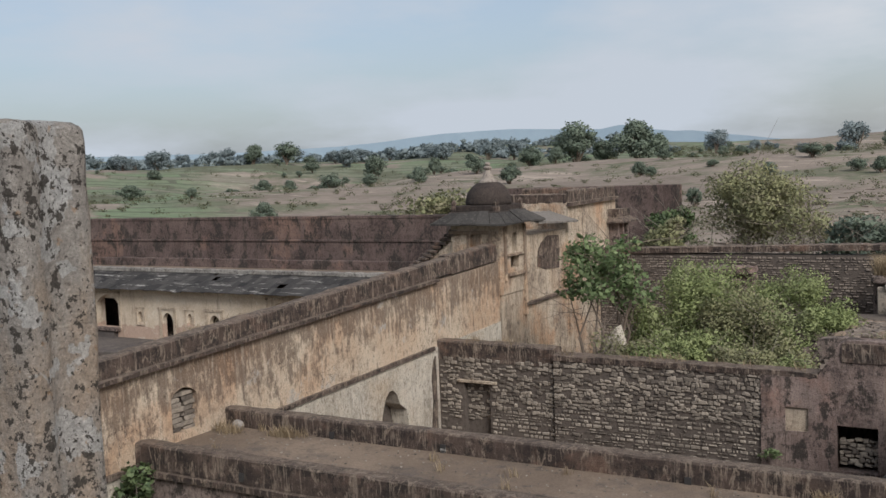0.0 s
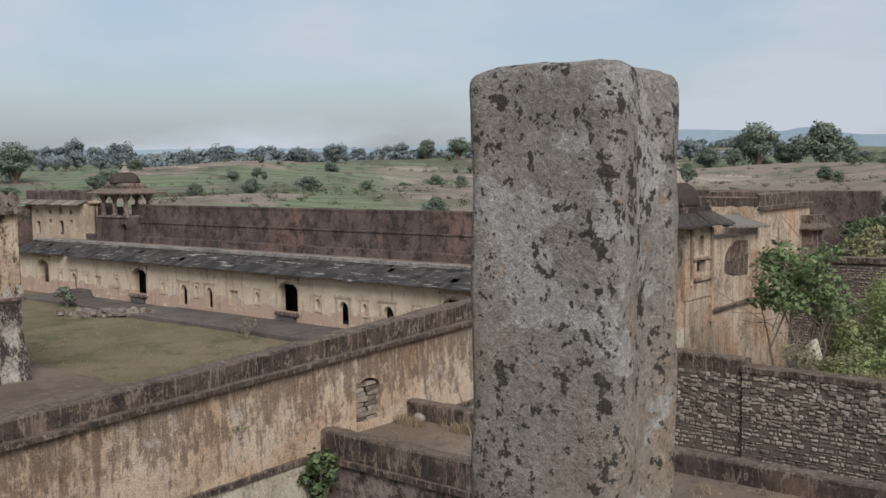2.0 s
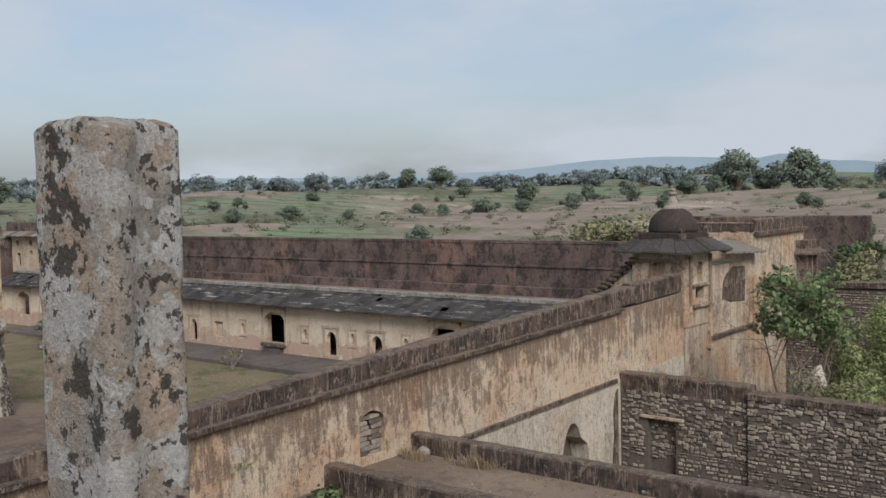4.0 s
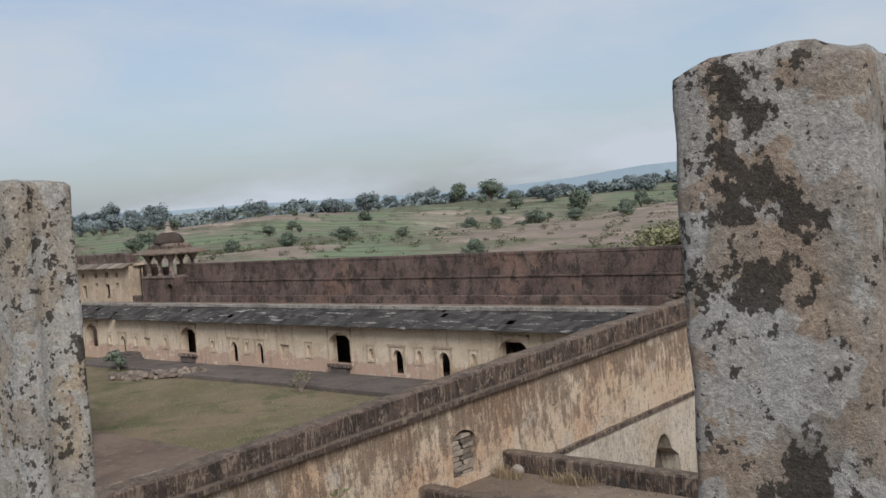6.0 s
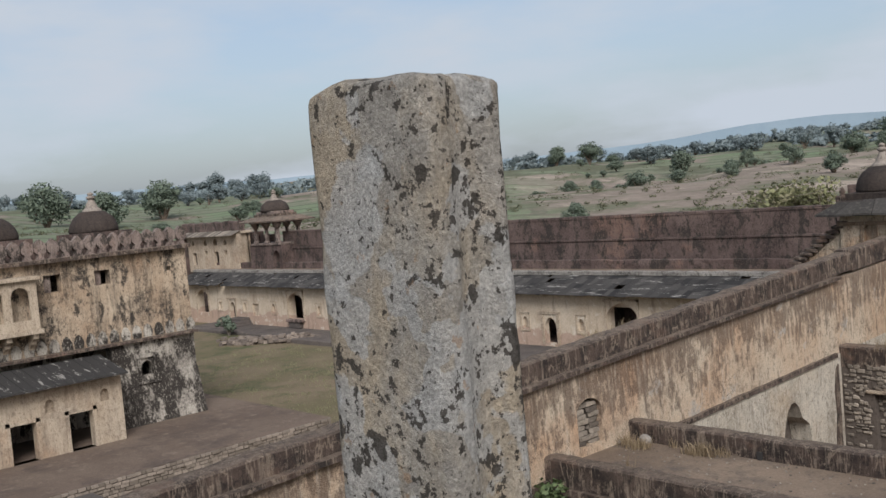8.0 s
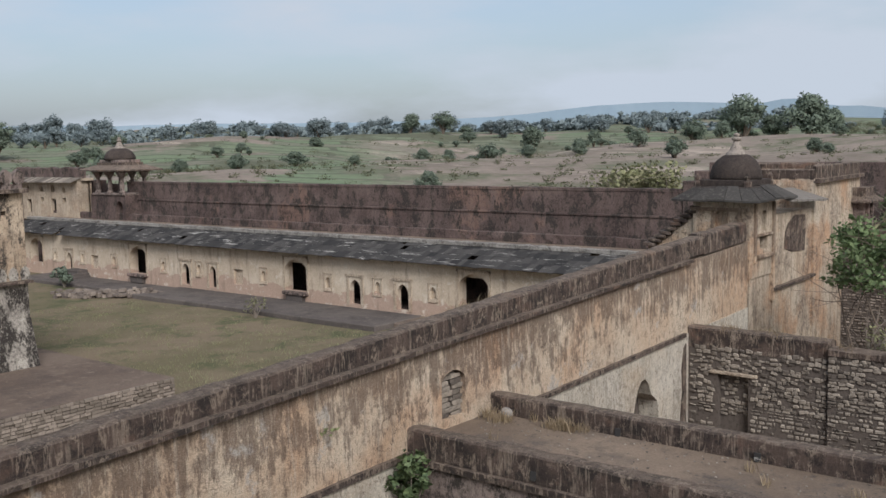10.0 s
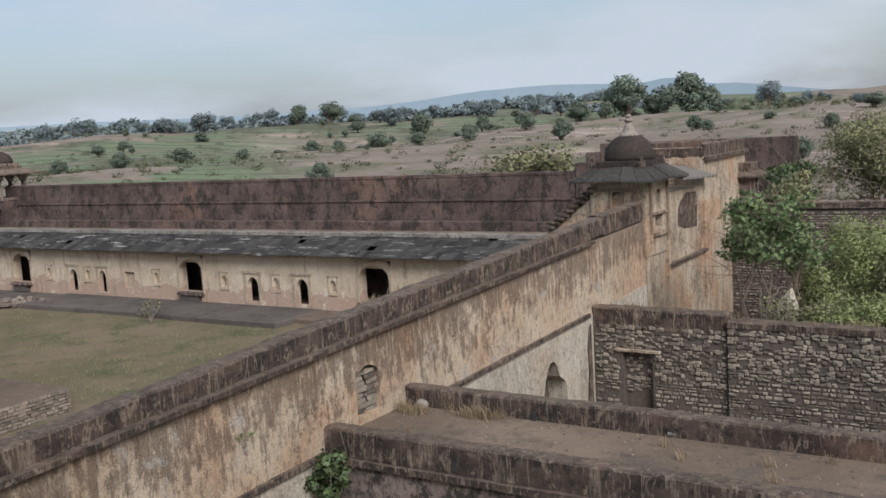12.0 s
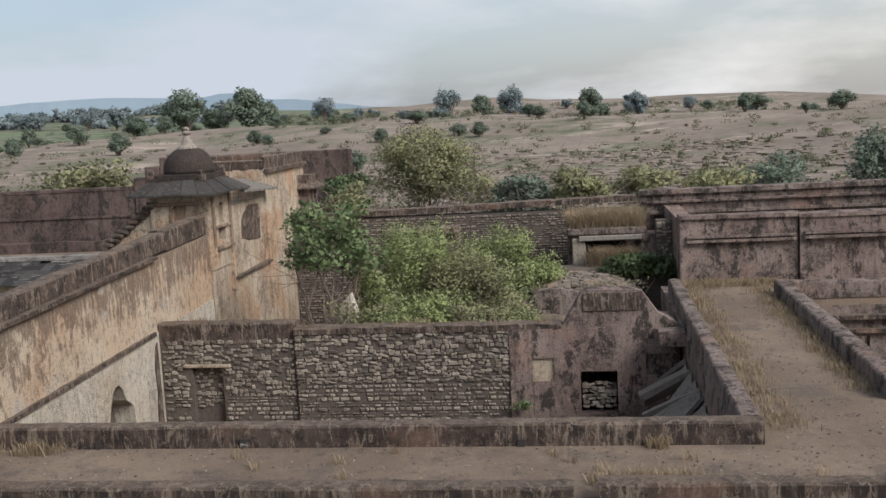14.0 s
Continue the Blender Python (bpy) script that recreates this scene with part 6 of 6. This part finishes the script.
for k, (x, y, h, w) in enumerate(((15.6, 62, 8.6, 2.5), (11.6, 74, 6.6, 2.3), (9.6, 77, 5.0, 1.6))):
    base = (x, y, land_height(x, y) - 0.3)
    plant("tree", "dark green full-crowned tree below the hillside", "tree", base, (x, y, base[2] + h * 0.6), (w, w, h * 0.42), 40, 240, 0.15, M_FARLEAF, 120 + k, 0.16, None, "trees below the hillside", 12, 4, 0.36)
for i, (x, y, h, k, flat) in enumerate(spots):
    m = pose(x, y, land_height(x, y), 0, 0, (i * 77) % 360) @ Matrix.Diagonal((h / 10 * flat, h / 10 * flat, h / 10, 1))
    t = copy_thing(kinds[k], Matrix())
    t.matrix_basis = m
for t in kinds:
    for o in (*t.children_recursive, t):
        bpy.data.objects.remove(o)

rw, woods = random.Random(77), []
for _ in range(420):
    b = rw.uniform(-80, -19)
    r = rw.uniform(430, 640)
    if b > -30:
        r += 60
    x, y = -3 + r * math.sin(radians(b)), r * math.cos(radians(b))
    h = rw.uniform(1.6, 3.6)
    for _ in range(3):
        woods.append(((x + rw.gauss(0, 3), y + rw.gauss(0, 3), land_height(x, y) + h * rw.uniform(0.25, 0.9)), (h * rw.uniform(0.6, 1.1), h * 0.8, h * rw.uniform(0.4, 0.7)), 42))
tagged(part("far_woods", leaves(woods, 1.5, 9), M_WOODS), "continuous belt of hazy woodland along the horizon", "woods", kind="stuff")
# low scrub speckling the land, and outcrops on the stony slope
sc, rs = [], random.Random(33)
for _ in range(2600):
    b, r = rs.uniform(-80, 30), 70 * math.exp(rs.uniform(0.1, 1.9))
    x, y = -3 + r * math.sin(radians(b)), r * math.cos(radians(b))
    s = rs.uniform(0.35, 1.0) * (0.6 + r / 260)
    sc.append(((x, y, land_height(x, y) + s * 0.35), (s * rs.uniform(0.8, 1.8), s, s * 0.6), 40))
for _ in range(150):
    b, r = rs.uniform(-17, 13), rs.uniform(330, 450)
    x, y = -3 + r * math.sin(radians(b)), r * math.cos(radians(b))
    s = rs.uniform(0.8, 2.6)
    for _ in range(3):
        sc.append(((x + rs.gauss(0, s), y + rs.gauss(0, s), land_height(x, y) + s * rs.uniform(0.3, 0.9)), (s * rs.uniform(0.5, 1.1), s, s * rs.uniform(0.4, 0.7)), 90))
tagged(part("scrub", leaves(sc, 0.2, 5), M_SCRUB), "low dusty scrub dotted over the dry slopes", "scrub", kind="stuff")
rows = []
for _ in range(1300):
    b, r = rs.gauss(4, 8), rs.gauss(110, 34)
    if r > 65:
        x, y = -3 + r * math.sin(radians(b)), r * math.cos(radians(b))
        rows.append((x, y, land_height(x, y) + 0.05))
tagged(part("outcrop_rocks", stones(rows, 12, 1.3, 0.22), M_OUTCROP), "flat pale rocks cropping out of the slope", "rocks", kind="stuff")


# distant ridge, the blue of the haze put into its base colour
vs, fs = [], []
for k in range(121):
    b = -85 + k
    h = 70 + 34 * math.exp(-((b + 25.5) / 8) ** 2) + 16 * math.exp(-((b + 19.4) / 1.1) ** 2) + 9 * noise.fractal(Vector((b * 0.11, 0, 0)), 1.0, 2.0, 4) - 60 * min(max((b + 16) / 14, 0), 1)
    x, y = 2500 * math.sin(radians(b)), 2500 * math.cos(radians(b))
    vs += [(x, y, -40), (x, y, h)]
    if k:
        i = 2 * k
        fs.append((i - 2, i, i + 1, i - 1))
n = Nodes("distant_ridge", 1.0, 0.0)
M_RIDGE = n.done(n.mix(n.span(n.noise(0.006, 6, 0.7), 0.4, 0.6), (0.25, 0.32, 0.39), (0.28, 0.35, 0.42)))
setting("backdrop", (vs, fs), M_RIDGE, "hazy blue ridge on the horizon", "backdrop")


def grass(rows, seed, height, spread):
    """Blades in tufts at (x, y, z)."""
    r = random.Random(seed)
    v, f = [], []
    for x, y, z in rows:
        for _ in range(14):
            a, l = r.uniform(0, 6.28), height * r.uniform(0.4, 1.15)
            bx, by = x + r.gauss(0, spread), y + r.gauss(0, spread)
            w, k = 0.006 + 0.004 * r.random(), l * r.uniform(0.2, 1.1)
            i = len(v)
            c, s = math.cos(a), math.sin(a)
            v += [(bx - s * w, by + c * w, z - 0.01), (bx + s * w, by - c * w, z - 0.01), (bx + c * k * 0.4 + s * w * 0.7, by + s * k * 0.4 - c * w * 0.7, z + l * 0.6), (bx + c * k * 0.4 - s * w * 0.7, by + s * k * 0.4 + c * w * 0.7, z + l * 0.6), (bx + c * k, by + s * k, z + l)]
            f += [(i, i + 1, i + 2, i + 3), (i + 3, i + 2, i + 4)]
    return v, f


rg = random.Random(6)
tufts = [(rg.gauss(0.25, 0.16), rg.uniform(14.8, 27.6), 4.2) for _ in range(150)] + [(rg.gauss(1.95, 0.1), rg.uniform(17, 27.6), 4.2) for _ in range(140)] + [(rg.uniform(0.2, 2.6), rg.gauss(27.5, 0.3), 4.2) for _ in range(160)]
tagged(part("dry_grass", grass(tufts, 1, 0.15, 0.13), M_GRASS), "straw-coloured dry grass along the walkway edges", "grass", kind="stuff")
tufts = [(rg.uniform(-2.9, -0.7), rg.uniform(30.7, 32.5), 5.48) for _ in range(420)] + [(rg.uniform(-2.3, -0.9), rg.uniform(29.9, 30.5), 4.42) for _ in range(200)]
tagged(part("dry_grass_ruin", grass(tufts, 2, 0.55, 0.07), M_GRASS), "tall straw grass on the ruined roof slab", "grass", kind="stuff")
tufts = [(rg.uniform(-13.35, -13.15), rg.uniform(13, 22), 5.5 + 0.0414 * 17 - 0.25 + rg.uniform(-0.05, 0.1)) for _ in range(70)] + [(rg.uniform(-12.6, -9.6), rg.uniform(22.5, 22.9), 4.42) for _ in range(14)] + [(rg.uniform(-9.3, -3.4), rg.uniform(22.4, 22.75), 4.3) for _ in range(12)]
tagged(part("dry_grass_coping", grass(tufts, 3, 0.2, 0.09), M_GRASS), "wisps of dry grass on the wall tops", "grass", kind="stuff")
tufts = [(rg.gauss(-12.3, 0.3), rg.uniform(13.7, 14.2), 4.2) for _ in range(16)] + [(rg.gauss(-11.2, 0.25), rg.gauss(14.1, 0.08), 4.2) for _ in range(20)] + [(rg.gauss(-1.9, 0.4), rg.gauss(12.75, 0.15), 4.2) for _ in range(50)] + [(rg.gauss(-1.9, 0.5), rg.gauss(11.75, 0.1), 4.0) for _ in range(40)] + [(-1.62 + rg.gauss(0, 0.06), 14.15, 4.2) for _ in range(8)] + [(rg.uniform(-12, 1), rg.uniform(12.4, 14.2), 4.2) for _ in range(12)]
tagged(part("dry_grass_roof", grass(tufts, 4, 0.2, 0.05), M_GRASS), "sparse dry grass tufts on the roof terrace", "grass", kind="stuff")
rows = [(rg.uniform(-12.4, 2.0), rg.uniform(12.4, 14.2), 4.205) for _ in range(420)] + [(rg.uniform(0.1, 2.0), rg.uniform(14.5, 27), 4.205) for _ in range(250)]
tagged(part("gravel", stones(rows, 14, 0.028), M_STONES), "scattered pebbles and plaster crumbs on the roof", "gravel", kind="stuff")
tufts = [(rg.uniform(-58, -16), rg.uniform(24, 36.5), -0.46) for _ in range(900)]
tagged(part("lawn_grass", grass(tufts, 5, 0.12, 0.25), M_OLIVE), "short green and yellow grass of the courtyard", "grass", kind="stuff")

# ---- to metres ----
for me in bpy.data.meshes:
    me.transform(Matrix.Scale(U, 4))
for ob in scene.objects:
    if ob.type in {"MESH", "EMPTY"}:
        ob.location = ob.location * U
